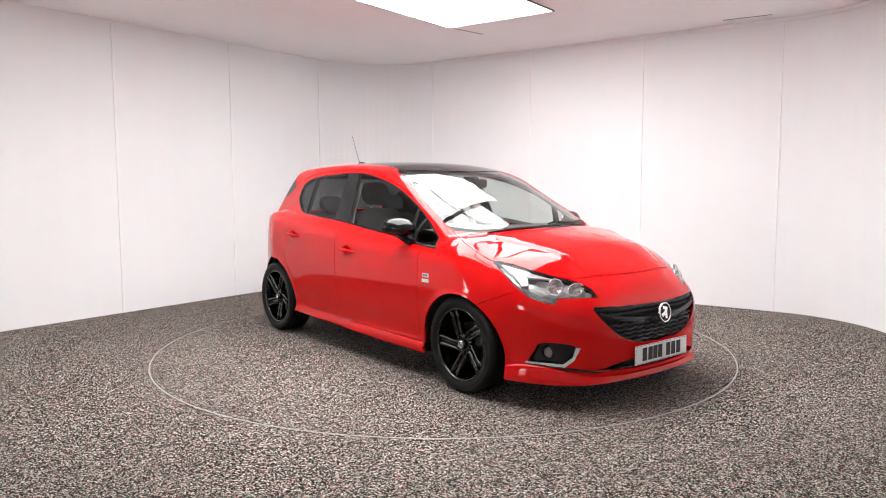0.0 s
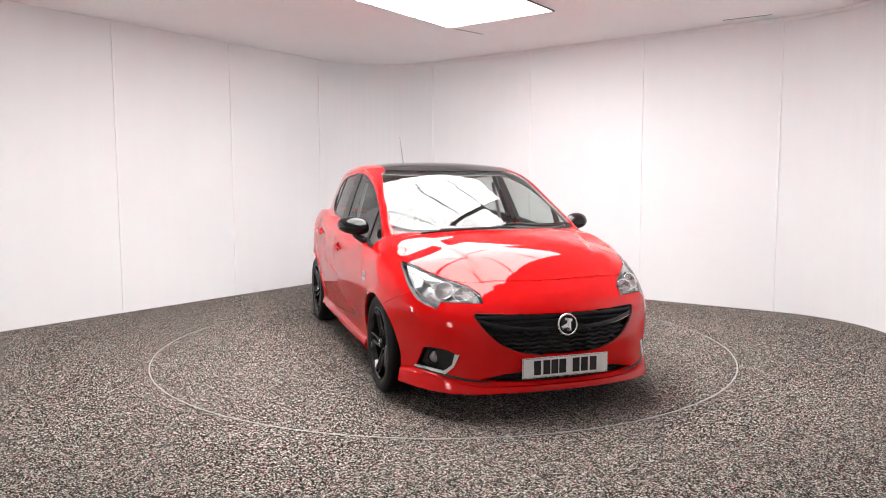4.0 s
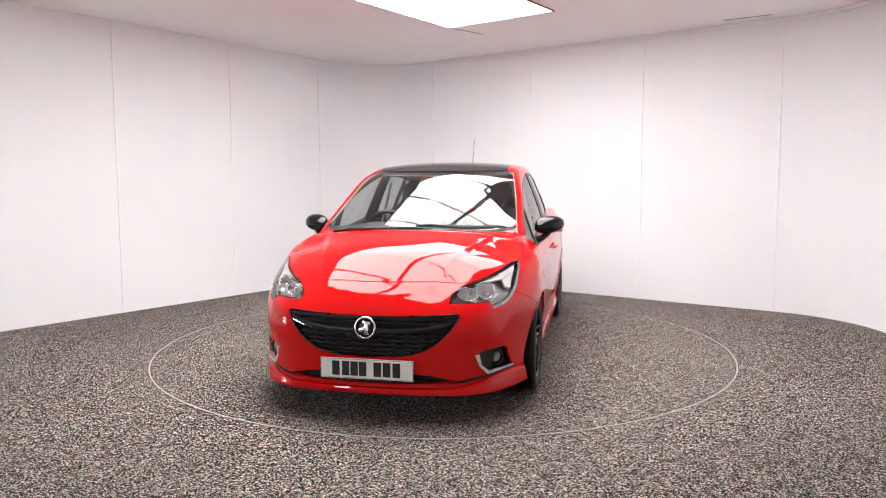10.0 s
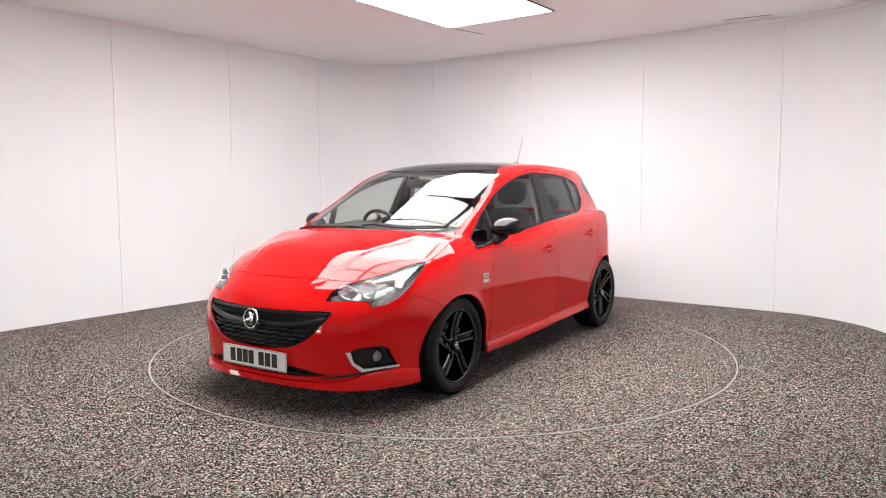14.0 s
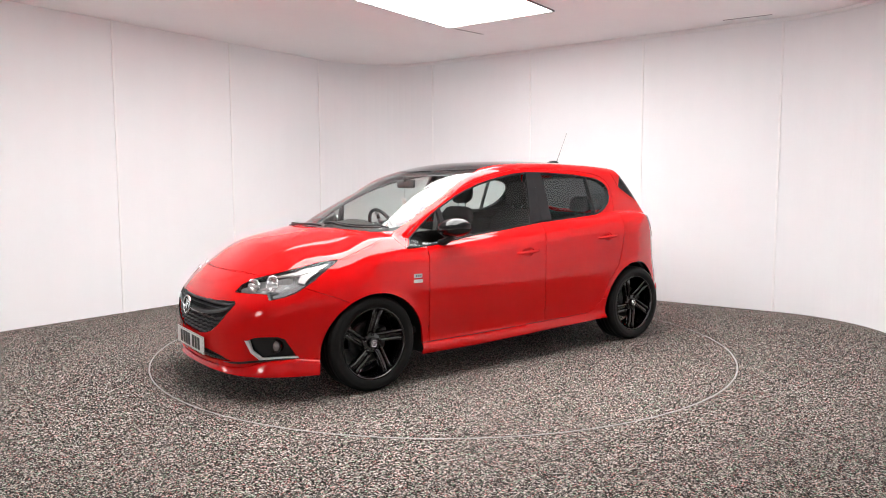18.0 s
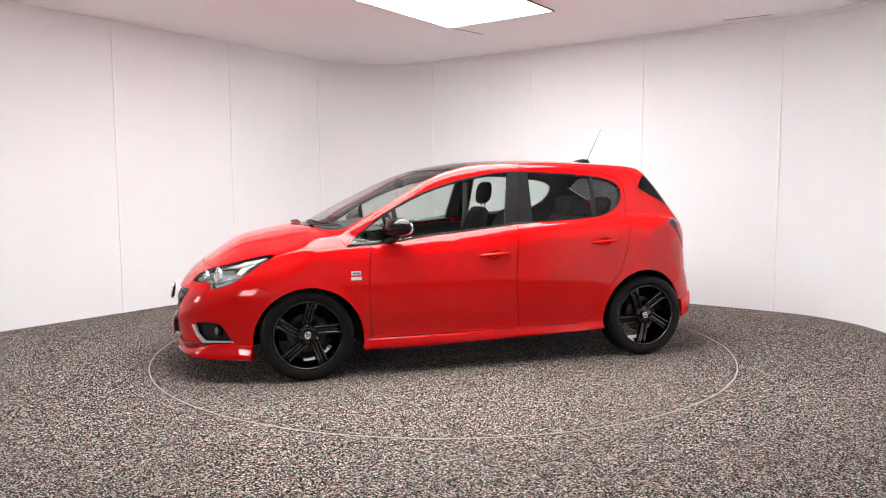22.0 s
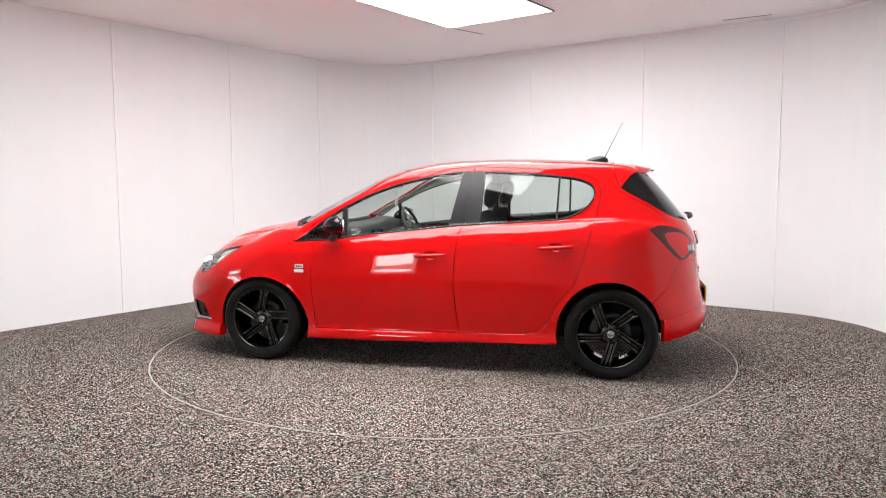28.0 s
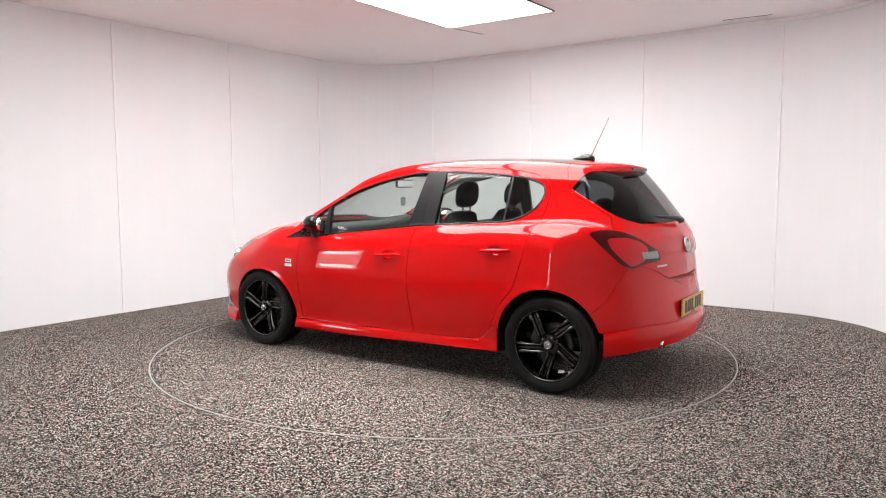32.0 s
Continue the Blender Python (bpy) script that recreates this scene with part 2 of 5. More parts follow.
def facing(x, y):
    """A stand at (x, y), turned to the turntable's middle."""
    return Matrix.Translation((x, y, 0)) @ Matrix.Rotation(math.atan2(-x, y) + math.pi, 4, "Z")


lamp = studio_light()
lamp.matrix_basis = facing(-2.45, -4.25)
copy_thing(lamp, facing(-4.55, -1.48))


# ---------------------------------------------------------------- the car's materials
def car_paint(name, low, high, gloss=1.0, ior=1.42):
    """Solid paint under a clear coat: faint drift of tone, orange-peel ripple, faint wash marks in the gloss."""
    m, t, b = material(name)
    v = coords(t)
    t.links.new(ramp(t, noise_of(t, v, 2.5, 4.0, 0.6), [(0.3, low), (0.7, high)]), b.inputs["Base Color"])
    b.inputs["Roughness"].default_value = 0.55
    b.inputs["Specular IOR Level"].default_value = 0.0
    b.inputs["Coat Weight"].default_value = gloss
    b.inputs["Coat IOR"].default_value = ior
    r = node(t, "ShaderNodeMapRange")
    r.inputs["To Min"].default_value, r.inputs["To Max"].default_value = 0.0, 0.012
    t.links.new(noise_of(t, v, 7.0, 5.0, 0.65), r.inputs["Value"])
    t.links.new(r.outputs[0], b.inputs["Coat Roughness"])
    peel = node(t, "ShaderNodeBump", Strength=0.025, Distance=0.001)
    t.links.new(noise_of(t, v, 130.0, 2.0), peel.inputs["Height"])
    t.links.new(peel.outputs[0], b.inputs["Coat Normal"])
    return m


def pane(name, tint, gloss=1.0):
    """Thin glass: tinted see-through with a mirror gloss that grows towards grazing."""
    m, t, b = material(name)
    t.nodes.remove(b)
    out = t.nodes["Material Output"]
    see = node(t, "ShaderNodeBsdfTransparent")
    see.inputs["Color"].default_value = (*tint, 1)
    shine = node(t, "ShaderNodeBsdfGlossy", Roughness=0.0)
    shine.inputs["Roughness"].default_value = 0.01
    f = node(t, "ShaderNodeLayerWeight", Blend=0.5)
    p5 = node(t, "ShaderNodeMath", operation="POWER")
    p5.inputs[1].default_value = 5.0
    t.links.new(f.outputs["Facing"], p5.inputs[0])
    k = node(t, "ShaderNodeMath", operation="MULTIPLY_ADD")
    k.inputs[1].default_value, k.inputs[2].default_value = 0.9, 0.075 * gloss
    t.links.new(p5.outputs[0], k.inputs[0])
    mix = t.nodes.new("ShaderNodeMixShader")
    t.links.new(k.outputs[0], mix.inputs[0])
    t.links.new(see.outputs[0], mix.inputs[1])
    t.links.new(shine.outputs[0], mix.inputs[2])
    t.links.new(mix.outputs[0], out.inputs["Surface"])
    return m


RED = car_paint("red_car_paint", (0.64, 0.0022, 0.0032), (0.69, 0.0030, 0.0038))
ALLOY = car_paint("black_wheel_paint", (0.003, 0.003, 0.0033), (0.0045, 0.0045, 0.005), 1.0, 1.62)
BLACK = car_paint("black_gloss_paint", (0.005, 0.005, 0.0055), (0.008, 0.008, 0.0085))
SATIN = varied("satin_black_trim", (0.008, 0.008, 0.009), (0.014, 0.014, 0.015), 9, (0.28, 0.4), spec=0.35)
BOWL = varied("grey_lamp_bowl", (0.50, 0.50, 0.505), (0.62, 0.62, 0.625), 25, (0.15, 0.28), 0.5)
SILVERED = varied("silvered_reflector", (0.66, 0.66, 0.67), (0.82, 0.82, 0.83), 60, (0.16, 0.28), 0.2)
REFLECTOR = varied("lamp_reflector", (0.80, 0.80, 0.81), (0.90, 0.90, 0.91), 45, (0.14, 0.26), 0.75)
PLASTIC = varied("grained_black_plastic", (0.014, 0.014, 0.015), (0.024, 0.024, 0.025), 12, (0.45, 0.62), 0, 260, 0.4)
UNDER = varied("underbody_black", (0.008, 0.008, 0.008), (0.02, 0.019, 0.018), 5, (0.75, 0.95))
RUBBER = varied("tyre_rubber", (0.004, 0.004, 0.004), (0.008, 0.0078, 0.0075), 7, (0.42, 0.6), 0, 90, 0.3, spec=0.22)
CHROME = varied("polished_chrome", (0.72, 0.72, 0.73), (0.80, 0.80, 0.81), 9, (0.05, 0.12), 1.0)
SILVER = varied("satin_silver", (0.50, 0.50, 0.51), (0.62, 0.62, 0.63), 9, (0.22, 0.34), 0.9)
DISC = varied("brake_iron", (0.045, 0.043, 0.042), (0.09, 0.086, 0.083), 18, (0.35, 0.55), 0.8)
SEAT = varied("charcoal_seat_cloth", (0.026, 0.026, 0.027), (0.048, 0.048, 0.049), 22, (0.85, 0.95), 0, 420, 0.6)
DASH = varied("grey_dashboard_skin", (0.018, 0.0185, 0.019), (0.030, 0.031, 0.0315), 8, (0.5, 0.65), 0, 320, 0.4)
CARPET = varied("dark_cabin_carpet", (0.012, 0.012, 0.012), (0.022, 0.022, 0.022), 15, (0.9, 1.0))
LINING = varied("pale_grey_lining", (0.40, 0.405, 0.395), (0.47, 0.475, 0.46), 12, (0.8, 0.92), 0, 300, 0.3)
GLASS_F = pane("green_tinted_glass", (0.80, 0.87, 0.84), 0.55)
GLASS_W = pane("windscreen_glass", (0.84, 0.885, 0.87), 1.15)
GLASS_R = pane("rear_side_glass", (0.72, 0.785, 0.76), 0.55)
GLASS_D = pane("dark_rear_glass", (0.085, 0.09, 0.095), 0.5)
LENS = pane("clear_lamp_lens", (0.93, 0.94, 0.94), 0.45)
SMOKE = car_paint("smoked_red_lens", (0.05, 0.002, 0.003), (0.08, 0.003, 0.004))
REDLENS = car_paint("red_lamp_lens", (0.66, 0.012, 0.020), (0.76, 0.020, 0.028))
GREYLENS = varied("grey_lamp_lens", (0.24, 0.22, 0.22), (0.34, 0.31, 0.31), 40, (0.08, 0.16), 0.1, coat=1.0)
CLEARLENS = varied("pale_lamp_lens", (0.74, 0.73, 0.73), (0.84, 0.83, 0.83), 40, (0.08, 0.16), 0.1, coat=1.0)
PLATE_W = varied("white_plate", (0.80, 0.80, 0.78), (0.85, 0.85, 0.83), 10, (0.25, 0.35))
PLATE_Y = varied("yellow_plate", (0.70, 0.42, 0.02), (0.76, 0.47, 0.03), 10, (0.25, 0.35))
TAGINK = varied("brown_pink_print", (0.30, 0.11, 0.10), (0.38, 0.15, 0.13), 20, (0.5, 0.6))
INK = varied("black_print", (0.006, 0.006, 0.006), (0.01, 0.01, 0.01), 10, (0.4, 0.5))
MIRROR = varied("mirror_glass", (0.85, 0.86, 0.86), (0.88, 0.89, 0.89), 2, (0.01, 0.02), 1.0)
def pchip(pts):
    P=np.array(pts,float);X,Y=P[:,0],P[:,1];h=np.diff(X);d=np.diff(Y)/h
    m=np.zeros(len(X));m[0],m[-1]=d[0],d[-1]
    for i in range(1,len(X)-1):
        if d[i-1]*d[i]>0: w1,w2=2*h[i]+h[i-1],h[i]+2*h[i-1];m[i]=(w1+w2)/(w1/d[i-1]+w2/d[i])
    def f(x):
        x=np.asarray(x,float);c=np.clip(x,X[0],X[-1]);i=np.clip(np.searchsorted(X,c)-1,0,len(X)-2)
        s=(c-X[i])/h[i];s2=s*s;s3=s2*s
        y=(2*s3-3*s2+1)*Y[i]+(s3-2*s2+s)*h[i]*m[i]+(3*s2-2*s3)*Y[i+1]+(s3-s2)*h[i]*m[i+1]
        return y+np.where(x<X[0],(x-X[0])*m[0],0)+np.where(x>X[-1],(x-X[-1])*m[-1],0)
    return f
def smax(a,b,k): 
    h=np.clip(.5+.5*(a-b)/k,0,1);return b+(a-b)*h+k*h*(1-h)
def smin(a,b,k): return -smax(-a,-b,k)
def sstep(a,b,x):
    t=np.clip((x-a)/(b-a),0,1);return t*t*(3-2*t)
NOSE=pchip([(.15,2.085),(.2,2.093),(.26,2.105),(.35,2.112),(.45,2.122),(.53,2.125),(.58,2.115),(.63,2.085),(.7,2.02),(.76,1.94)])
DROPF=pchip([(0,0),(.13,.003),(.26,.014),(.36,.034),(.43,.053),(.5,.085),(.6,.155),(.66,.215),(.75,.35),(.85,.6)])
TAIL=pchip([(.15,1.86),(.22,1.90),(.3,1.915),(.4,1.915),(.52,1.90),(.62,1.875),(.8,1.855),(.9,1.84),(1.0,1.80),(1.08,1.737),(1.236,1.612),(1.36,1.50),(1.5,1.36)])
DROPR=pchip([(0,0),(.3,.025),(.45,.06),(.55,.10),(.62,.142),(.7,.21),(.78,.33),(.85,.52)])
# half-width of the lower side by height, and by length
SIDEZ=pchip([(.12,-.055),(.17,-.045),(.24,-.036),(.28,-.041),(.32,-.037),(.42,-.019),(.53,-.007),(.62,0),(.68,-.0015),(.78,-.009),(.852,-.0165),(.872,-.0225),(.918,-.039),(.934,-.050),(.975,-.083),(1.02,-.104),(1.1,-.132),(1.5,-.33)])
SIDEX=pchip([(-2.0,.70),(-1.75,.80),(-1.55,.850),(-1.3,.866),(-1.0,.862),(-.5,.864),(.3,.864),(.9,.862),(1.25,.862),(1.5,.846),(1.7,.80),(1.9,.72),(2.1,.62)])
WAIST=pchip([(-1.8,.02),(-1.4,.045),(-.96,.06),(-.56,.045),(-.2,.02),(.41,-.035),(1.2,-.06)])
# lower body top: belt, then bonnet
LTOP=pchip([(-1.9,.97),(-1.6,1.02),(-1.3,1.055),(-.9,1.035),(-.235,1.0),(.416,.93),(.8,.897),(.9,.925),(1.0,.970),(1.1,.996),(1.2,1.0),(1.37,.976),(1.55,.942),(1.7,.897),(1.85,.82),(1.95,.755),(2.03,.69),(2.09,.60),(2.13,.48)])
# drop of the bonnet towards its edges, and the line of its raised middle
CROWN=pchip([(.8,.02),(1.0,.040),(1.15,.055),(1.3,.090),(1.45,.115),(1.6,.115),(2.1,.115)])
DOME=pchip([(.9,.60),(1.25,.545),(1.55,.45),(1.9,.355),(2.1,.32)])
GTOP=pchip([(-1.75,1.30),(-1.5,1.412),(-1.35,1.436),(-1.17,1.455),(-.9,1.469),(-.53,1.478),(-.22,1.471),(0,1.456),(.3,1.404),(.459,1.359),(.686,1.261),(.914,1.150),(1.05,1.078),(1.17,1.008),(1.4,.86)])
GLASSY=pchip([(.7,.82),(.8,.808),(.9,.791),(1.0,.760),(1.1,.724),(1.2,.686),(1.3,.645),(1.4,.601),(1.5,.55)])
def F(P):
    x,y,z=P[...,0],P[...,1],P[...,2];a=np.sqrt(y*y+1e-8)
    bon=sstep(.8,1.15,x)
    zz=z-WAIST(x)*sstep(.60,.84,z)
    arch=np.hypot(x-np.where(x>0,1.2435,-1.243),z-np.where(x>0,.26,.29))
    side=a-(SIDEX(x)+SIDEZ(zz)+.009*np.exp(-((arch-.355)/.030)**2))
    xe=x+.55*DROPF(np.minimum(a,.72))*sstep(1.3,2.0,x)
    dome=np.minimum(DOME(x)-a,(z-.672-.07*(a/.36)**2)*1.3)
    top=z-(LTOP(xe)-bon*CROWN(x)*(a/.735)**2.4+.009*(sstep(-.02,.02,dome)-.6)*sstep(1.15,1.35,x))
    top=top*(1-.35*sstep(1.6,2.0,x))
    fr=x-(NOSE(z)-DROPF(a)); rr=-x-(TAIL(z)-DROPR(a))
    L=smax(smax(side,top,.03+.07*bon),smax(fr,rr,.01),.05+.05*bon)
    tap=.055*np.clip((x+.35)/1.3,0,2)**2+.06*np.clip((-x-.35)/1.0,0,2)**2
    gs=(a-(GLASSY(z)-tap))*.93
    xs=x+.20*(a/.7)**2*sstep(-.1,.7,x)
    gt=(z-(GTOP(xs)-.026*(a/.5)**2.4*sstep(1.1,.2,x)-.02*(a/.6)**2*sstep(.2,1.1,x)))*(1-.1*sstep(.1,.4,x))
    G=smax(smax(smax(gs,gt,.048-.022*sstep(0.,.4,x)),rr,.05),.84-z,.03)
    return smin(L,G,.022)
def grad(P,h=1e-4):
    g=np.stack([F(P+h*e)-F(P-h*e) for e in np.eye(3)],-1)
    return g/np.linalg.norm(g,axis=-1,keepdims=True)
def project(c,p,n=26):
    d=p-c;lo=np.zeros(d.shape[:-1]);hi=np.full(d.shape[:-1],2.2)
    for _ in range(n):
        m=(lo+hi)/2;i=F(c+d*m[...,None])<0;lo=np.where(i,m,lo);hi=np.where(i,hi,m)
    return c+d*((lo+hi)/2)[...,None]


# ---------------------------------------------------------------- the car's skin
STEP = 0.022


def skin_half():
    """The left half of the body as one net of four-sided faces, thrown onto the surface F = 0 from a line inside."""
    nx, nz, ny = 178, 72, 37
    X, Z, Y = np.linspace(-1.85, 2.05, nx), np.linspace(-0.12, 1.45, nz), np.linspace(0, 0.8, ny)

    def net(A, B, f):
        a, b = np.meshgrid(A, B, indexing="ij")
        return f(a, b)
    nets = [net(X, Z, lambda a, b: np.stack([a, 0 * a + 0.8, b], -1)), net(X, Y, lambda a, b: np.stack([a, b, 0 * a + 1.45], -1)),
            net(Y, Z, lambda a, b: np.stack([0 * a + 2.05, a, b], -1)), net(Y, Z, lambda a, b: np.stack([0 * a - 1.85, a, b], -1))]
    bm = bmesh.new()
    for g in nets:
        c = g.copy()
        c[..., 0] = np.clip(c[..., 0], -1.2, 1.3)
        c[..., 1] = 0
        c[..., 2] = 0.65
        S = project(c, g)
        vs = [[bm.verts.new(p) for p in r] for r in S]
        for i in range(len(vs) - 1):
            for j in range(len(vs[0]) - 1):
                bm.faces.new((vs[i][j], vs[i + 1][j], vs[i + 1][j + 1], vs[i][j + 1]))
    bmesh.ops.remove_doubles(bm, verts=bm.verts[:], dist=0.0006)
    return bm


R2 = math.sqrt(0.5)
AXES_OF = {"side": (Vector((1, 0, 0)), Vector((0, 0, 1))), "front": (Vector((0, 1, 0)), Vector((0, 0, 1))),
           "top": (Vector((1, 0, 0)), Vector((0, 1, 0))), "fdiag": (Vector((-R2, R2, 0)), Vector((0, 0, 1))),
           "rdiag": (Vector((R2, R2, 0)), Vector((0, 0, 1)))}


def flat_of(view, p):
    e1, e2 = AXES_OF[view]
    return (p[0] * e1.x + p[1] * e1.y + p[2] * e1.z, p[0] * e2.x + p[1] * e2.y + p[2] * e2.z)


def inside(poly, q):
    """Which of the points (two arrays) lie in a polygon."""
    x, y = q
    hit = np.zeros(len(x), bool)
    for (x0, y0), (x1, y1) in zip(poly, poly[1:] + poly[:1]):
        if y0 != y1:
            hit ^= ((y0 > y) != (y1 > y)) & (x < (x1 - x0) * (y - y0) / (y1 - y0) + x0)
    return hit


def centres(bm):
    n = len(bm.faces)
    return np.fromiter((k for f in bm.faces for k in f.calc_center_median()), float, 3 * n).reshape(n, 3).T


def rounded(poly, cuts=2):
    """Softens a polygon's corners by cutting them off twice."""
    for _ in range(cuts):
        out = []
        for (x0, y0), (x1, y1) in zip(poly, poly[1:] + poly[:1]):
            out += [(x0 * 0.8 + x1 * 0.2, y0 * 0.8 + y1 * 0.2), (x0 * 0.2 + x1 * 0.8, y0 * 0.2 + y1 * 0.8)]
        poly = out
    return poly


def oval(cx, cz, rx, rz, n=48):
    return [(cx + rx * math.cos(2 * math.pi * i / n), cz + rz * math.sin(2 * math.pi * i / n)) for i in range(n)]


def spaced(points, view):
    return [flat_of(view, p) for p in points]


class Region:
    def __init__(self, name, view, poly, where):
        self.name, self.view, self.poly, self.where = name, view, poly, where

    def holds(self, p):
        return self.where(p) & inside(self.poly, flat_of(self.view, p))


def score(bm, r):
    """Cuts the net along the outline of a region."""
    e1, e2 = AXES_OF[r.view]
    xs, ys = [p[0] for p in r.poly], [p[1] for p in r.poly]
    lo, hi = (min(xs) - 0.03, min(ys) - 0.03), (max(xs) + 0.03, max(ys) + 0.03)

    def bounds(f):
        qs = [flat_of(r.view, v.co) for v in f.verts]
        return min(q[0] for q in qs), max(q[0] for q in qs), min(q[1] for q in qs), max(q[1] for q in qs)
    c = centres(bm)
    q = flat_of(r.view, c)
    pick = r.where(c) & (q[0] > lo[0]) & (q[0] < hi[0]) & (q[1] > lo[1]) & (q[1] < hi[1])
    near = {f: bounds(f) for f, k in zip(bm.faces, pick) if k}
    for (x0, y0), (x1, y1) in zip(r.poly, r.poly[1:] + r.poly[:1]):
        if abs(x0 - x1) + abs(y0 - y1) < 1e-7:
            continue
        a0, a1, b0, b1 = min(x0, x1) - 1e-4, max(x0, x1) + 1e-4, min(y0, y1) - 1e-4, max(y0, y1) + 1e-4
        fs = [f for f, b in near.items() if b[1] >= a0 and b[0] <= a1 and b[3] >= b0 and b[2] <= b1]
        if not fs:
            continue
        geom = list({*fs, *(e for f in fs for e in f.edges), *(v for f in fs for v in f.verts)})
        res = bmesh.ops.bisect_plane(bm, geom=geom, dist=1e-5, plane_co=e1 * x0 + e2 * y0, plane_no=e1 * (y0 - y1) + e2 * (x1 - x0))
        for f in fs:
            near.pop(f, None)
        for f in res["geom"]:
            if isinstance(f, bmesh.types.BMFace) and f.is_valid:
                near[f] = bounds(f)


ARCH_F = [p for p in oval(1.2435, 0.26, 0.361, 0.362, 56)]
ARCH_R = [p for p in oval(-1.243, 0.29, 0.342, 0.363, 56)]
DLO = [(0.987, 0.880), (0.808, 0.886), (0.612, 0.905), (0.416, 0.934), (0.102, 0.967), (-0.235, 1.003), (-0.572, 1.023), (-0.882, 1.044), (-0.955, 1.058),
       (-1.02, 1.085), (-1.088, 1.133), (-1.125, 1.185), (-1.138, 1.232), (-1.130, 1.265), (-1.108, 1.292), (-1.06, 1.316), (-0.99, 1.336), (-0.789, 1.359),
       (-0.585, 1.371), (-0.385, 1.379), (-0.224, 1.379), (-0.10, 1.368), (0.019, 1.347), (0.12, 1.327), (0.221, 1.303), (0.32, 1.272), (0.421, 1.236), (0.52, 1.192),
       (0.619, 1.142), (0.72, 1.085), (0.813, 1.021), (0.875, 0.974), (0.927, 0.933)]


def shrunk(poly, d):
    """A polygon drawn in by d."""
    n, out = len(poly), []
    area = sum(x0 * y1 - x1 * y0 for (x0, y0), (x1, y1) in zip(poly, poly[1:] + poly[:1]))
    s = 1 if area > 0 else -1
    for i in range(n):
        (xa, ya), (xb, yb), (xc, yc) = poly[i - 1], poly[i], poly[(i + 1) % n]
        n1, n2 = Vector((ya - yb, xb - xa)).normalized(), Vector((yb - yc, xc - xb)).normalized()
        m = (n1 + n2)
        m = m / max(0.35, m.length_squared / 2) * 0.5 * 1.0
        out.append((xb + s * d * m.x * 1.0, yb + s * d * m.y * 1.0))
    return out


def clipped(poly, a, b):
    """The part of a polygon to the left of the line from a to b."""
    out = []

    def sidev(p):
        return (b[0] - a[0]) * (p[1] - a[1]) - (b[1] - a[1]) * (p[0] - a[0])
    for p, q in zip(poly, poly[1:] + poly[:1]):
        sp, sq = sidev(p), sidev(q)
        if sp >= 0:
            out.append(p)
        if (sp >= 0) != (sq >= 0):
            k = sp / (sp - sq)
            out.append((p[0] + (q[0] - p[0]) * k, p[1] + (q[1] - p[1]) * k))
    return out


PANE = shrunk(DLO, 0.017)
tri_window = clipped(PANE, (0.665, 1.3), (0.645, 0.8))
front_window = clipped(clipped(PANE, (0.585, 0.8), (0.655, 1.3)), (-0.25, 1.5), (-0.125, 0.9))
rear_window = clipped(clipped(PANE, (-0.36, 0.9), (-0.385, 1.5)), (-0.893, 1.5), (-0.873, 0.9))
quarter_window = clipped(PANE, (-0.888, 0.9), (-0.908, 1.5))
SHUT = [(-0.245, 0.20), (-0.232, 0.30), (-0.205, 0.55), (-0.200, 0.65), (-0.215, 0.85), (-0.240, 1.003), (-0.275, 1.2), (-0.31, 1.42)]
FRONT_DOOR = ([(0.83, 0.885), (0.845, 0.70), (0.846, 0.55), (0.836, 0.40), (0.815, 0.20)] + SHUT[:-1] +
              [(-0.305, 1.404), (-0.224, 1.406), (-0.10, 1.396), (0.019, 1.376), (0.221, 1.333), (0.421, 1.267), (0.619, 1.174), (0.813, 1.052), (0.93, 0.958), (1.000, 0.884), (0.985, 0.874)])
REAR_DOOR = (SHUT[::-1] + [(-0.70, 0.20), (-0.77, 0.25), (-0.815, 0.30), (-0.848, 0.375), (-0.903, 0.49), (-0.96, 0.565), (-1.02, 0.635), (-1.06, 0.75), (-1.10, 0.90), (-1.128, 1.01), (-1.16, 1.13),
                           (-1.172, 1.22), (-1.165, 1.275), (-1.135, 1.32), (-1.07, 1.350), (-0.98, 1.370), (-0.789, 1.390), (-0.585, 1.400), (-0.385, 1.406)])
LAMP_PTS = [(1.986, 0.428, 0.646), (1.945, 0.437, 0.690), (1.873, 0.477, 0.728), (1.778, 0.566, 0.757), (1.664, 0.648, 0.791), (1.55, 0.697, 0.823), (1.449, 0.741, 0.836), (1.463, 0.752, 0.821),
            (1.56, 0.757, 0.762), (1.63, 0.757, 0.712), (1.725, 0.736, 0.652), (1.794, 0.703, 0.626), (1.863, 0.657, 0.611), (1.862, 0.627, 0.645)]
LAMP = spaced(LAMP_PTS, "fdiag")
FOG = rounded(spaced([(1.981, 0.572, 0.368), (1.936, 0.623, 0.395), (1.804, 0.714, 0.396), (1.764, 0.727, 0.325), (1.732, 0.739, 0.270), (1.832, 0.686, 0.270), (1.911, 0.631, 0.258), (1.953, 0.596, 0.305)], "fdiag"), 1)
FOG_TRIM = spaced([(1.985, 0.568, 0.372), (1.968, 0.590, 0.372), (1.951, 0.598, 0.312), (1.908, 0.633, 0.271), (1.728, 0.741, 0.277), (1.720, 0.745, 0.266), (1.911, 0.631, 0.250), (1.958, 0.592, 0.300)], "fdiag")
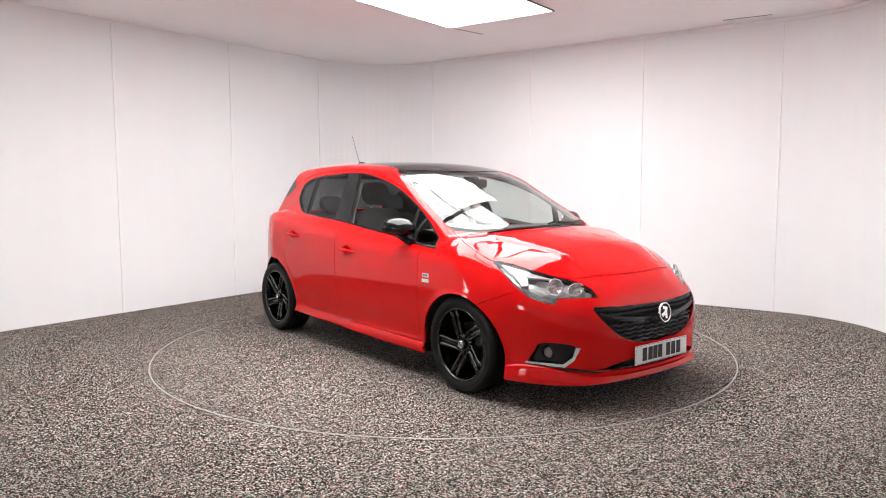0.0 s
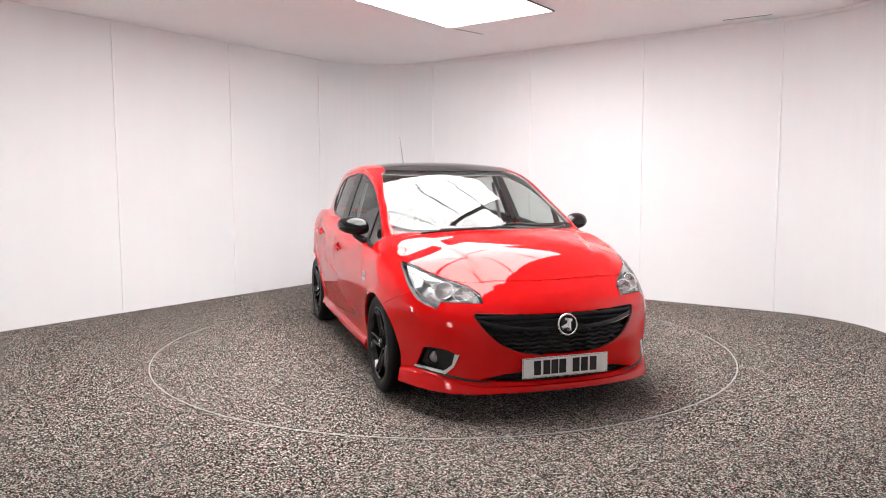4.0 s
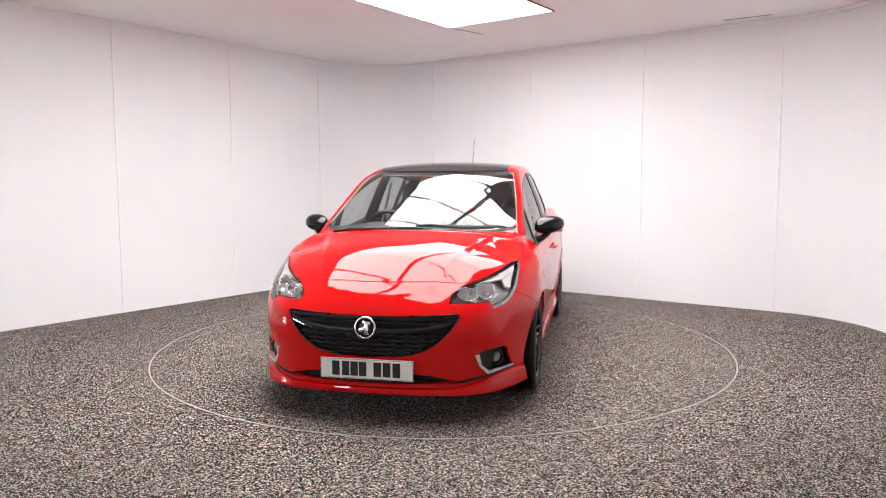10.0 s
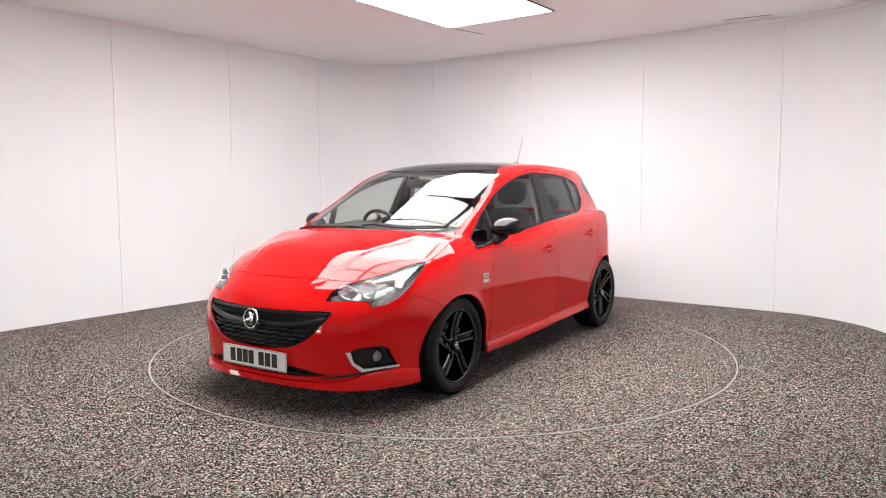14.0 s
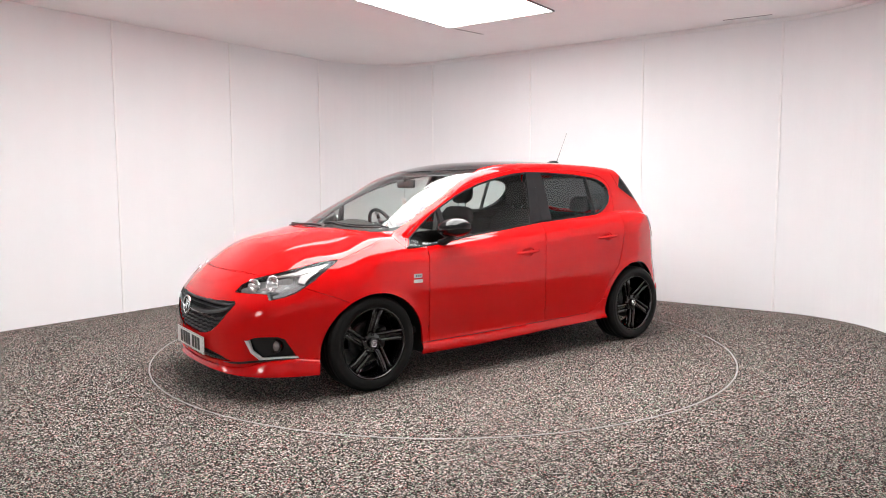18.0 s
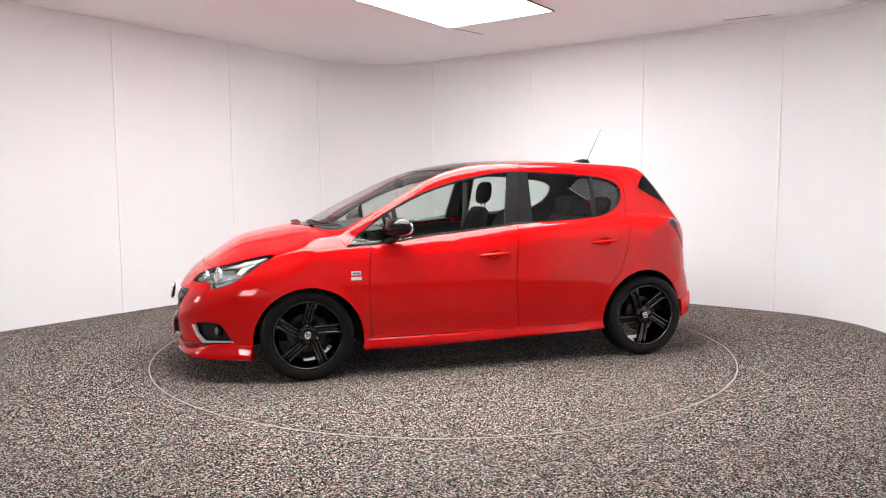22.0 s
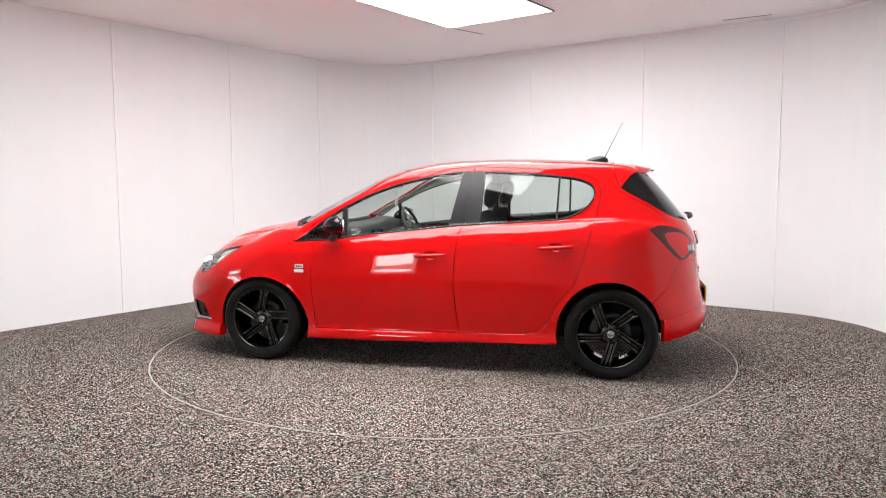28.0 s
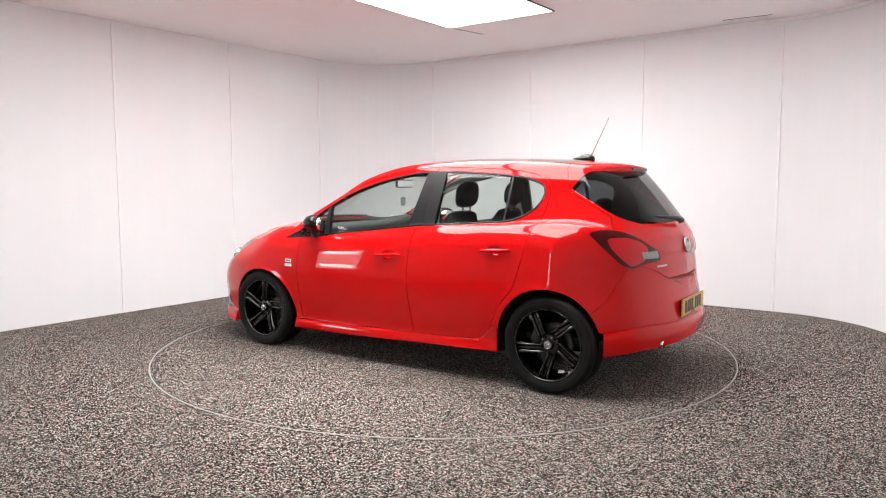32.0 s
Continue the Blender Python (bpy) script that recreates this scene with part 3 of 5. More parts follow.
TAIL_PTS = [(-1.462, 0.755, 1.0), (-1.548, 0.693, 1.02), (-1.638, 0.634, 1.006), (-1.718, 0.561, 0.964), (-1.766, 0.494, 0.917), (-1.797, 0.424, 0.878), (-1.808, 0.397, 0.820), (-1.773, 0.507, 0.817),
            (-1.742, 0.572, 0.802), (-1.709, 0.624, 0.782), (-1.656, 0.674, 0.807), (-1.585, 0.721, 0.881), (-1.523, 0.746, 0.948)]
TAIL_OUT = rounded(spaced(TAIL_PTS, "rdiag"), 1)
TAIL_RED = rounded(spaced([(-1.577, 0.723, 0.968), (-1.66, 0.63, 0.972), (-1.721, 0.553, 0.945), (-1.765, 0.509, 0.897), (-1.762, 0.532, 0.832), (-1.72, 0.61, 0.802), (-1.700, 0.638, 0.797), (-1.652, 0.688, 0.850), (-1.603, 0.720, 0.911)], "rdiag"), 1)
TAIL_CLEAR = spaced([(-1.742, 0.570, 0.880), (-1.795, 0.434, 0.882), (-1.801, 0.421, 0.836), (-1.750, 0.560, 0.838)], "rdiag")
GRILLE = [(-0.1, 0.585), (0, 0.585), (0.224, 0.588), (0.40, 0.592), (0.480, 0.594), (0.489, 0.583), (0.47, 0.55), (0.437, 0.507), (0.40, 0.468), (0.359, 0.436), (0.30, 0.405), (0.24, 0.386), (0.13, 0.370), (0, 0.364), (-0.1, 0.364)]
SLOT = [(-0.1, 0.282), (0, 0.282), (0.249, 0.280), (0.35, 0.267), (0.467, 0.240), (0.37, 0.227), (0.25, 0.224), (0, 0.219), (-0.1, 0.219)]
WSCREEN = [(1.255, -0.1), (1.255, 0), (1.225, 0.16), (1.158, 0.307), (1.057, 0.53), (0.945, 0.655), (0.90, 0.667), (0.581, 0.626), (0.225, 0.56), (0.165, 0.515), (0.25, 0.41), (0.319, 0.269), (0.36, 0.13), (0.376, 0), (0.376, -0.1)]
COWL = [(1.290, -0.1), (1.290, 0), (1.26, 0.16), (1.19, 0.31), (1.09, 0.54), (0.985, 0.66), (0.93, 0.675), (0.945, 0.655), (1.057, 0.53), (1.158, 0.307), (1.225, 0.16), (1.255, 0), (1.255, -0.1)]
ROOF = [(0.40, -0.1), (0.40, 0), (0.38, 0.13), (0.335, 0.269), (0.265, 0.41), (0.170, 0.515), (0.0, 0.505), (-0.6, 0.50), (-1.235, 0.47), (-1.248, 0.3), (-1.25, 0), (-1.25, -0.1)]
BONNET = [(1.924, -0.1), (1.924, 0), (1.918, 0.13), (1.902, 0.265), (1.875, 0.38), (1.853, 0.464), (1.80, 0.54), (1.70, 0.625), (1.55, 0.70), (1.45, 0.742), (1.33, 0.752), (1.2, 0.742), (1.114, 0.716), (1.04, 0.685), (0.985, 0.66),
          (1.09, 0.54), (1.19, 0.31), (1.26, 0.16), (1.290, 0), (1.290, -0.1)]
RSCREEN = [(-1.303, 1.262), (-1.371, 1.22), (-1.485, 1.16), (-1.619, 1.082), (-1.70, 1.046), (-1.86, 1.035), (-1.86, 1.362), (-1.47, 1.374), (-1.40, 1.368), (-1.36, 1.34)]
TAILGATE = [(-1.25, 1.6), (-1.25, 1.376), (-1.288, 1.29), (-1.297, 1.245), (-1.371, 1.20), (-1.485, 1.14), (-1.565, 1.095), (-1.592, 1.023), (-1.66, 0.92), (-1.74, 0.803), (-1.80, 0.76), (-1.835, 0.705), (-2.1, 0.69), (-2.1, 1.6)]
SILL = [(0.93, 0.1), (0.93, 0.2575), (0.881, 0.2575), (0.419, 0.259), (0.025, 0.266), (-0.37, 0.272), (-0.70, 0.279), (-0.765, 0.294), (-0.803, 0.318), (-0.848, 0.378), (-0.95, 0.385), (-0.95, 0.1)]
F_BUMPER = [(1.38, 0.05), (1.38, 0.555), (1.50, 0.612), (1.648, 0.668), (1.75, 0.71), (1.84, 0.743), (1.90, 0.7475), (2.3, 0.7475), (2.3, 0.05)]
F_LIP = [(1.38, 0.05), (1.38, 0.236), (1.58, 0.240), (1.72, 0.261), (1.903, 0.250), (1.97, 0.214), (2.03, 0.200), (2.3, 0.193), (2.3, 0.05)]
R_BUMPER = [(-1.40, 0.05), (-1.50, 0.50), (-1.60, 0.60), (-1.665, 0.74), (-1.70, 0.80), (-1.75, 0.80), (-1.80, 0.757), (-1.835, 0.702), (-2.2, 0.686), (-2.2, 0.05)]
R_LIP = [(-1.40, 0.05), (-1.40, 0.405), (-1.585, 0.405), (-1.80, 0.447), (-1.88, 0.44), (-2.2, 0.43), (-2.2, 0.05)]
BELOW = [(2.4, -0.2), (2.4, 0.168), (1.9, 0.157), (1.55, 0.160), (0.9, 0.183), (0.42, 0.183), (0.02, 0.196), (-0.37, 0.207), (-0.9, 0.222), (-1.5, 0.25), (-1.7, 0.282), (-1.80, 0.30), (-2.3, 0.31), (-2.3, -0.2)]
WING = [(1.60, 0.1), (0.836, 0.1), (0.836, 0.40), (0.846, 0.55), (0.845, 0.70), (0.83, 0.885), (0.985, 0.874), (1.03, 0.93), (1.05, 1.1), (2.2, 1.1), (2.2, 0.1)]


def anywhere(p):
    return p[2] > -9


REGIONS = [
    Region("void", "side", BELOW, anywhere),
    Region("void", "side", ARCH_F, lambda p: p[1] > 0.5),
    Region("void", "side", ARCH_R, lambda p: p[1] > 0.5),
    Region("tri_window", "side", tri_window, lambda p: p[1] > 0.4),
    Region("front_window", "side", front_window, lambda p: p[1] > 0.4),
    Region("rear_window", "side", rear_window, lambda p: p[1] > 0.4),
    Region("quarter_window", "side", quarter_window, lambda p: p[1] > 0.4),
    Region("surround", "side", DLO, lambda p: p[1] > 0.4),
    Region("windscreen", "top", WSCREEN, lambda p: p[2] > 0.93),
    Region("cowl", "top", COWL, lambda p: p[2] > 0.90),
    Region("roof", "top", ROOF, lambda p: p[2] > 1.3),
    Region("tail_clear", "rdiag", TAIL_CLEAR, lambda p: (p[0] < -1.35) & (p[1] > 0.3)),
    Region("tail_red", "rdiag", TAIL_RED, lambda p: (p[0] < -1.35) & (p[1] > 0.3)),
    Region("tail_lamp", "rdiag", TAIL_OUT, lambda p: (p[0] < -1.35) & (p[1] > 0.3)),
    Region("rear_screen", "side", RSCREEN, lambda p: p[0] < -1.28),
    Region("headlamp", "fdiag", LAMP, lambda p: (p[0] > 1.35) & (p[1] > 0.3)),
    Region("fog_trim", "fdiag", FOG_TRIM, lambda p: (p[0] > 1.5) & (p[1] > 0.4) & (p[2] < 0.5)),
    Region("fog", "fdiag", FOG, lambda p: (p[0] > 1.5) & (p[1] > 0.4) & (p[2] < 0.5)),
    Region("grille", "front", GRILLE, lambda p: p[0] > 1.7),
    Region("slot", "front", SLOT, lambda p: p[0] > 1.7),
    Region("bonnet", "top", BONNET, lambda p: (p[0] > 0.9) & (p[2] > 0.7)),
    Region("tailgate", "side", TAILGATE, lambda p: p[0] < -1.2),
    Region("sill", "side", SILL, lambda p: p[1] > 0.5),
    Region("handle_cup_f", "side", oval(-0.035, 0.803, 0.058, 0.033, 20), lambda p: p[1] > 0.6),
    Region("handle_cup_r", "side", oval(-0.893, 0.873, 0.058, 0.033, 20), lambda p: p[1] > 0.6),
    Region("front_door", "side", FRONT_DOOR, lambda p: p[1] > 0.4),
    Region("rear_door", "side", REAR_DOOR, lambda p: p[1] > 0.4),
    Region("front_lip", "side", F_LIP, anywhere),
    Region("front_bumper", "side", F_BUMPER, anywhere),
    Region("rear_lip", "side", R_LIP, anywhere),
    Region("rear_bumper", "side", R_BUMPER, anywhere),
    Region("wing", "side", WING, lambda p: p[1] > 0.3),
]


def split_skin():
    """Cuts the half skin by all regions; gives for each name a list of faces, each a list of points."""
    bm = skin_half()
    for r in REGIONS:
        score(bm, r)
    c = centres(bm)
    owner = np.full(c.shape[1], -1)
    for k, r in enumerate(REGIONS):
        owner[(owner < 0) & r.holds(c)] = k
    pieces = {}
    for f, k in zip(bm.faces, owner):
        if f.calc_area() > 1e-9:
            pieces.setdefault(REGIONS[k].name if k >= 0 else "body_side", []).append([(*v.co,) for v in f.verts])
    bm.free()
    return pieces


def welded(faces):
    """Points and index lists of a region, with coincident points joined."""
    index, pts, out = {}, [], []
    for f in faces:
        row = []
        for p in f:
            key = (round(p[0], 4), round(p[1], 4), round(p[2], 4))
            if key not in index:
                index[key] = len(pts)
                pts.append(p)
            if index[key] not in row:
                row.append(index[key])
        if len(row) > 2:
            out.append(row)
    return np.array(pts), out


def panel(name, faces, mat, parent, side=0, gap=0.002, depth=0.014, shift=0.0, label="", keep_normals=True, bend=None):
    """A body panel from skin faces: edges drawn back by a gap and turned in by a depth. side: 1 left, -1 right, 0 both halves in one mesh."""
    P, fs = welded(faces)
    N = grad(P)
    edge = {}
    for k, f in enumerate(fs):
        for a, b in zip(f, f[1:] + f[:1]):
            edge.setdefault((min(a, b), max(a, b)), []).append((a, b))
    rim = [v[0] for k, v in edge.items() if len(v) == 1 and not (abs(P[k[0], 1]) < 1e-3 and abs(P[k[1], 1]) < 1e-3 and side == 0)]
    pull = np.zeros_like(P)
    on_rim = sorted({i for e in rim for i in e})
    flag = np.zeros(len(P), bool)
    flag[on_rim] = True
    for f in fs:
        if any(flag[i] for i in f):
            c = P[f].mean(0)
            for i in f:
                if flag[i]:
                    pull[i] += c - P[i]
    Q = P.copy()
    for i in on_rim:
        d = pull[i] - N[i] * (pull[i] @ N[i])
        if side == 0 and abs(P[i, 1]) < 1e-3:
            d[1] = 0
        l = np.linalg.norm(d)
        if l > 1e-7:
            Q[i] = P[i] + d / l * gap
    Q = Q + N * shift
    if bend is not None:
        Q = Q + N * np.array([1, 1, 0]) * bend(P)[:, None]
    low = {}
    pts = [tuple(p) for p in Q]
    normals = [tuple(n) for n in N]
    for i in on_rim:
        low[i] = len(pts)
        pts.append(tuple(Q[i] - N[i] * depth))
        normals.append(tuple(N[i]))
    polys, skin = [], []
    for f in fs:
        a, b, c = Q[f[0]], Q[f[1]], Q[f[2]]
        fn = np.zeros(3)
        for k in range(len(f)):
            fn += np.cross(Q[f[k]], Q[f[(k + 1) % len(f)]])
        polys.append(list(f) if fn @ N[f].mean(0) > 0 else list(f)[::-1])
        skin.append(True)
    have = {(a, b) for f in polys for a, b in zip(f, f[1:] + f[:1])}
    for a, b in rim:
        if (a, b) not in have:
            a, b = b, a
        polys.append([b, a, low[a], low[b]])
        skin.append(False)
    pts, normals = np.array(pts), np.array(normals)
    if side <= 0:
        m = np.array([1, -1, 1])
        if side < 0:
            pts, normals, polys = pts * m, normals * m, [f[::-1] for f in polys]
        else:
            n = len(pts)
            same = {i: i for i in range(n) if abs(pts[i, 1]) < 1e-4}
            polys = polys + [[same.get(i, i + n) for i in f[::-1]] for f in polys]
            skin = skin + skin
            pts, normals = np.concatenate([pts, pts * m]), np.concatenate([normals, normals * m])
    me = bpy.data.meshes.new(name)
    me.from_pydata([tuple(p) for p in pts], [], polys)
    me.materials.append(mat)
    me.polygons.foreach_set("use_smooth", [True] * len(me.polygons))
    if keep_normals:
        loops = []
        for poly, s in zip(me.polygons, skin):
            if s:
                loops += [tuple(normals[i]) for i in poly.vertices]
            else:
                loops += [tuple(poly.normal)] * len(poly.vertices)
        me.normals_split_custom_set(loops)
    ob = new(name, me)
    ob.parent = parent
    if label:
        tagged(ob, label)
    return ob




# ---------------------------------------------------------------- the car
# Car space: x forward, y to its left, z up, from the ground midway between the axles.
car = thing("car", "glossy red five-door hatchback with black roof and black alloys", "car")
skin = split_skin()


def on_skins(x=None, y=None, z=None, lift=0.0):
    """Points of the surface at (y, z) from the front, or (x, z) from the left side, or (x, y) from above; arrays."""
    if x is None:
        y, z = np.broadcast_arrays(np.asarray(y, float), np.asarray(z, float))
        c, d = np.stack([0 * y + 1.0, y, z], -1), np.stack([0 * y + 2.6, y, z], -1)
    elif y is None:
        x, z = np.broadcast_arrays(np.asarray(x, float), np.asarray(z, float))
        c, d = np.stack([x, 0 * x + 0.1, z], -1), np.stack([x, 0 * x + 1.2, z], -1)
    else:
        x, y = np.broadcast_arrays(np.asarray(x, float), np.asarray(y, float))
        c, d = np.stack([x, y, 0 * x + 0.6], -1), np.stack([x, y, 0 * x + 1.8], -1)
    p = project(c, d)
    return p + grad(p) * lift if lift else p


def on_skin(**at):
    """One such point."""
    return on_skins(**{k: ([v] if k != "lift" else v) for k, v in at.items()})[0]


def lip_piece(name, mid, way, end, upper, lower, section, corner, parent, label):
    """A painted band round the foot of a bumper: sections set out from the skin, swept from arch to arch."""
    deg = np.linspace(0, 120, 481)
    d = np.stack([way * np.cos(np.radians(deg)), np.sin(np.radians(deg)), 0 * deg], -1)
    c = np.array([mid, 0, 0.25]) + 0 * d
    p = project(c, c + d * 1.6)
    last = max(i for i in range(len(deg)) if way * p[i, 0] >= end)
    tops, lows = pchip(upper), pchip(lower)
    n = 60
    full = section + [(1.0, -0.03), (0.0, -0.03)]
    start, aim, out = [], [], []
    for i in range(n + 1):
        a = -deg[last] + 2 * deg[last] * i / n
        near = p[int(round(abs(a) / 0.25))]
        z1, z0 = float(tops(way * near[0])), float(lows(way * near[0]))
        side = float(sstep(0.30, 0.62, near[1]))
        for k, o in full:
            start.append((mid, 0, z1 + (z0 - z1) * k))
            aim.append((way * math.cos(radians(a)) * 1.6, math.sin(radians(a)) * 1.6, 0))
            out.append(o + (corner * side * k if o > 0 else 0))
    start = np.array(start)
    q = project(start, start + np.array(aim))
    g = grad(q) * np.array([1, 1, 0])
    q = q + g / np.linalg.norm(g, axis=-1, keepdims=True) * np.array(out)[:, None]
    rows = q.reshape(n + 1, len(full), 3)
    bm = bmesh.new()
    vs = [[bm.verts.new(tuple(q)) for q in r] for r in rows]
    m = len(vs[0])
    for r0, r1 in zip(vs, vs[1:]):
        for j in range(m):
            bm.faces.new((r0[j], r1[j], r1[(j + 1) % m], r0[(j + 1) % m]))
    bm.faces.new(vs[0])
    bm.faces.new(vs[-1][::-1])
    bmesh.ops.recalc_face_normals(bm, faces=bm.faces[:])
    ob = part(name, bm, RED, parent, label, True)
    ob.data.set_sharp_from_angle(angle=radians(50))
    return ob


def sill_flare(P):
    return 0.002 + 0.016 * np.clip((0.262 - P[:, 2]) / 0.05, 0, 1)


def cup(cx, cz):
    return lambda P: -0.024 * np.clip(1 - ((P[:, 0] - cx) / 0.062) ** 2 - ((P[:, 2] - cz) / 0.037) ** 2, 0, 1) ** 0.6


panel("roof", skin["roof"], BLACK, car, label="gloss black contrast roof panel")
panel("bonnet", skin["bonnet"], RED, car, gap=0.0028)
windscreen = panel("windscreen", skin["windscreen"], GLASS_W, car, gap=0.001, depth=0.004, shift=-0.002, label="tinted windscreen glass")
panel("cowl", skin["cowl"], PLASTIC, car, gap=0.0, depth=0.02, shift=-0.010, label="black plastic scuttle below the windscreen")
front_bumper = panel("front_bumper", skin["front_bumper"], RED, car, gap=0.0014)
lip_piece("splitter", 1.3, 1, 1.607, [(1.3, 0.238), (1.58, 0.240), (1.72, 0.259), (1.86, 0.252), (1.93, 0.232), (1.99, 0.211), (2.03, 0.202), (2.12, 0.196)], [(1.3, 0.160), (1.9, 0.157), (2.12, 0.166)],
          [(0.0, 0.001), (0.10, 0.010), (0.30, 0.013), (0.62, 0.018), (0.90, 0.024), (1.0, 0.022)], 0.012, front_bumper, "red painted lip along the bumper's foot")
rear_bumper = panel("rear_bumper", skin["rear_bumper"], RED, car, gap=0.0014)
lip_piece("lower_skirt", -1.3, -1, 1.588, [(1.3, 0.405), (1.585, 0.405), (1.80, 0.445), (1.88, 0.440), (2.0, 0.434)], [(1.3, 0.24), (1.5, 0.25), (1.7, 0.282), (1.8, 0.300), (2.0, 0.306)],
          [(0.0, 0.001), (0.07, 0.010), (0.3, 0.015), (0.62, 0.015), (0.9, 0.010), (1.0, 0.004)], 0.0, rear_bumper, "red painted skirt along the bumper's foot")
tailgate = panel("tailgate", skin["tailgate"], RED, car, gap=0.0026)
panel("rear_screen", skin["rear_screen"], GLASS_D, tailgate, gap=0.001, depth=0.004, shift=-0.001, label="dark tinted wrap-round rear glass")
for s in (1, -1):
    panel("body_side", skin["body_side"], RED, car, s, depth=0.005)
    panel("wing", skin["wing"], RED, car, s, gap=0.0018)
    sill = panel("side_skirt", skin["sill"], RED, car, s, bend=sill_flare, keep_normals=False)
    for which, cx, cz in (("front", -0.035, 0.803), ("rear", -0.893, 0.873)):
        door = panel(which + "_door", skin[which + "_door"], RED, car, s, gap=0.0026)
        panel("handle_cup", skin["handle_cup_" + which[0]], RED, door, s, gap=0.0, depth=0.004, keep_normals=False, bend=cup(cx, cz))
        bm = bmesh.new()
        xs = [cx + 0.112 - 0.222 * i / 12 for i in range(13)]
        pts = [(x, s * (q[1] + 0.004 + 0.020 * math.sin(math.pi * i / 12.0001) ** 0.5), cz - 0.007 + 0.001 * i) for i, (x, q) in enumerate(zip(xs, on_skins(x=xs, z=cz)))]
        tube(bm, pts, [0.004] + [0.009 + 0.004 * math.sin(math.pi * i / 12) for i in range(1, 12)] + [0.004], 10)
        part("handle", bm, RED, door, "red painted pull handle", True)
        near = (lambda c: c > -0.262) if which == "front" else (lambda c: c <= -0.262)
        frame_faces = [f for f in skin["surround"] if near(sum(p[0] for p in f) / len(f) + 0.10 * (sum(p[2] for p in f) / len(f) - 1.1))]
        panel("window_surround", frame_faces, SATIN, door, s, gap=0.0008, depth=0.03, shift=0.001, label="satin black window frame")
        for w in (("tri_window", "front_window") if which == "front" else ("rear_window", "quarter_window")):
            panel("door_window", skin[w], GLASS_F if which == "front" else GLASS_R, door, s, gap=0.0, depth=0.004, shift=-0.004, label="tinted window glass")

# bright strip along the foot of the side windows
STRIP = [p for p in DLO[:12]]
for s in (1, -1):
    bm = bmesh.new()
    pts = [(q[0], s * q[1], q[2]) for q in on_skins(x=[p[0] for p in STRIP], z=[p[1] + 0.004 for p in STRIP], lift=0.002)]
    tube(bm, pts, 0.0055, 6)
    part("waist_strip", bm, BLACK, car, "slim gloss black strip under the windows", True)


def lining(name, faces, mat, offset, keep, label, whole=False):
    """An inner skin of the cabin, set in from the outer one."""
    fs = [f for f in faces if keep([sum(p[k] for p in f) / len(f) for k in range(3)])]
    for s in ((0,) if whole else (1, -1)):
        panel(name, fs, mat, car, s, gap=0.0, depth=0.004, shift=-offset, label=label, keep_normals=False)


in_cabin = lambda c: -1.62 < c[0] < 0.98
lining("headlining", skin["roof"], LINING, 0.035, in_cabin, "pale grey cloth headlining", True)
lining("pillar_trim", skin["body_side"] + skin["front_door"] + skin["rear_door"], LINING, 0.017, lambda c: in_cabin(c) and c[2] > 1.03 and c[0] > -0.35, "pale grey pillar trim")
lining("rear_pillar_trim", skin["body_side"] + skin["rear_door"], DASH, 0.018, lambda c: in_cabin(c) and c[2] > 0.96 and c[0] <= -0.35, "dark grey rear pillar trim")
lining("door_trim", skin["body_side"] + skin["front_door"] + skin["rear_door"] + skin["handle_cup_f"] + skin["handle_cup_r"], DASH, 0.05, lambda c: in_cabin(c) and 0.30 < c[2] < 0.985, "dark grey door trim")
lining("tailgate_trim", skin["tailgate"], DASH, 0.05, lambda c: c[2] > 0.72, "dark grey tailgate trim", True)

# ---- underside, arches
bm = bmesh.new()
box(bm, -1.55, 1.85, -0.52, 0.52, 0.205, 0.30, None, 0.03)
box(bm, -0.90, 0.87, -0.775, 0.775, 0.20, 0.33, None, 0.02)
box(bm, 1.55, 2.02, -0.48, 0.48, 0.20, 0.42, None, 0.05)
box(bm, -1.70, -1.50, -0.52, 0.52, 0.30, 0.60, None, 0.05)
part("underbody", bm, UNDER, car, "black underside")
for cx, rx, cz, rz, start, span in ((1.2435, 0.375, 0.26, 0.376, -0.06, 1.12), (-1.243, 0.356, 0.29, 0.377, -0.05, 1.02)):
    for s in (1, -1):
        bm = bmesh.new()
        rows = []
        turns = [math.pi * (start + span * i / 28) for i in range(29)]
        outer = on_skins(x=[cx + rx * math.cos(a) for a in turns], z=[max(0.2, cz + rz * math.sin(a)) for a in turns])[:, 1] - 0.014
        for i in range(29):
            a = math.pi * (start + span * i / 28)
            x, z = cx + rx * math.cos(a), cz + rz * math.sin(a)
            rows.append([bm.verts.new((x, s * y, z + 0.004 * math.sin(a))) for y in (0.50, 0.68, outer[i])])
        centre = bm.verts.new((cx, s * 0.50, cz))
        for a, b in zip(rows, rows[1:]):
            for j in range(2):
                bm.faces.new((a[j], a[j + 1], b[j + 1], b[j]))
            bm.faces.new((a[0], b[0], centre))
        part("arch_liner", bm, UNDER, car, "black wheel-arch liner", True)

# ---- wheels
WHEEL_Z, WHEEL_R = 0.304, 0.3045


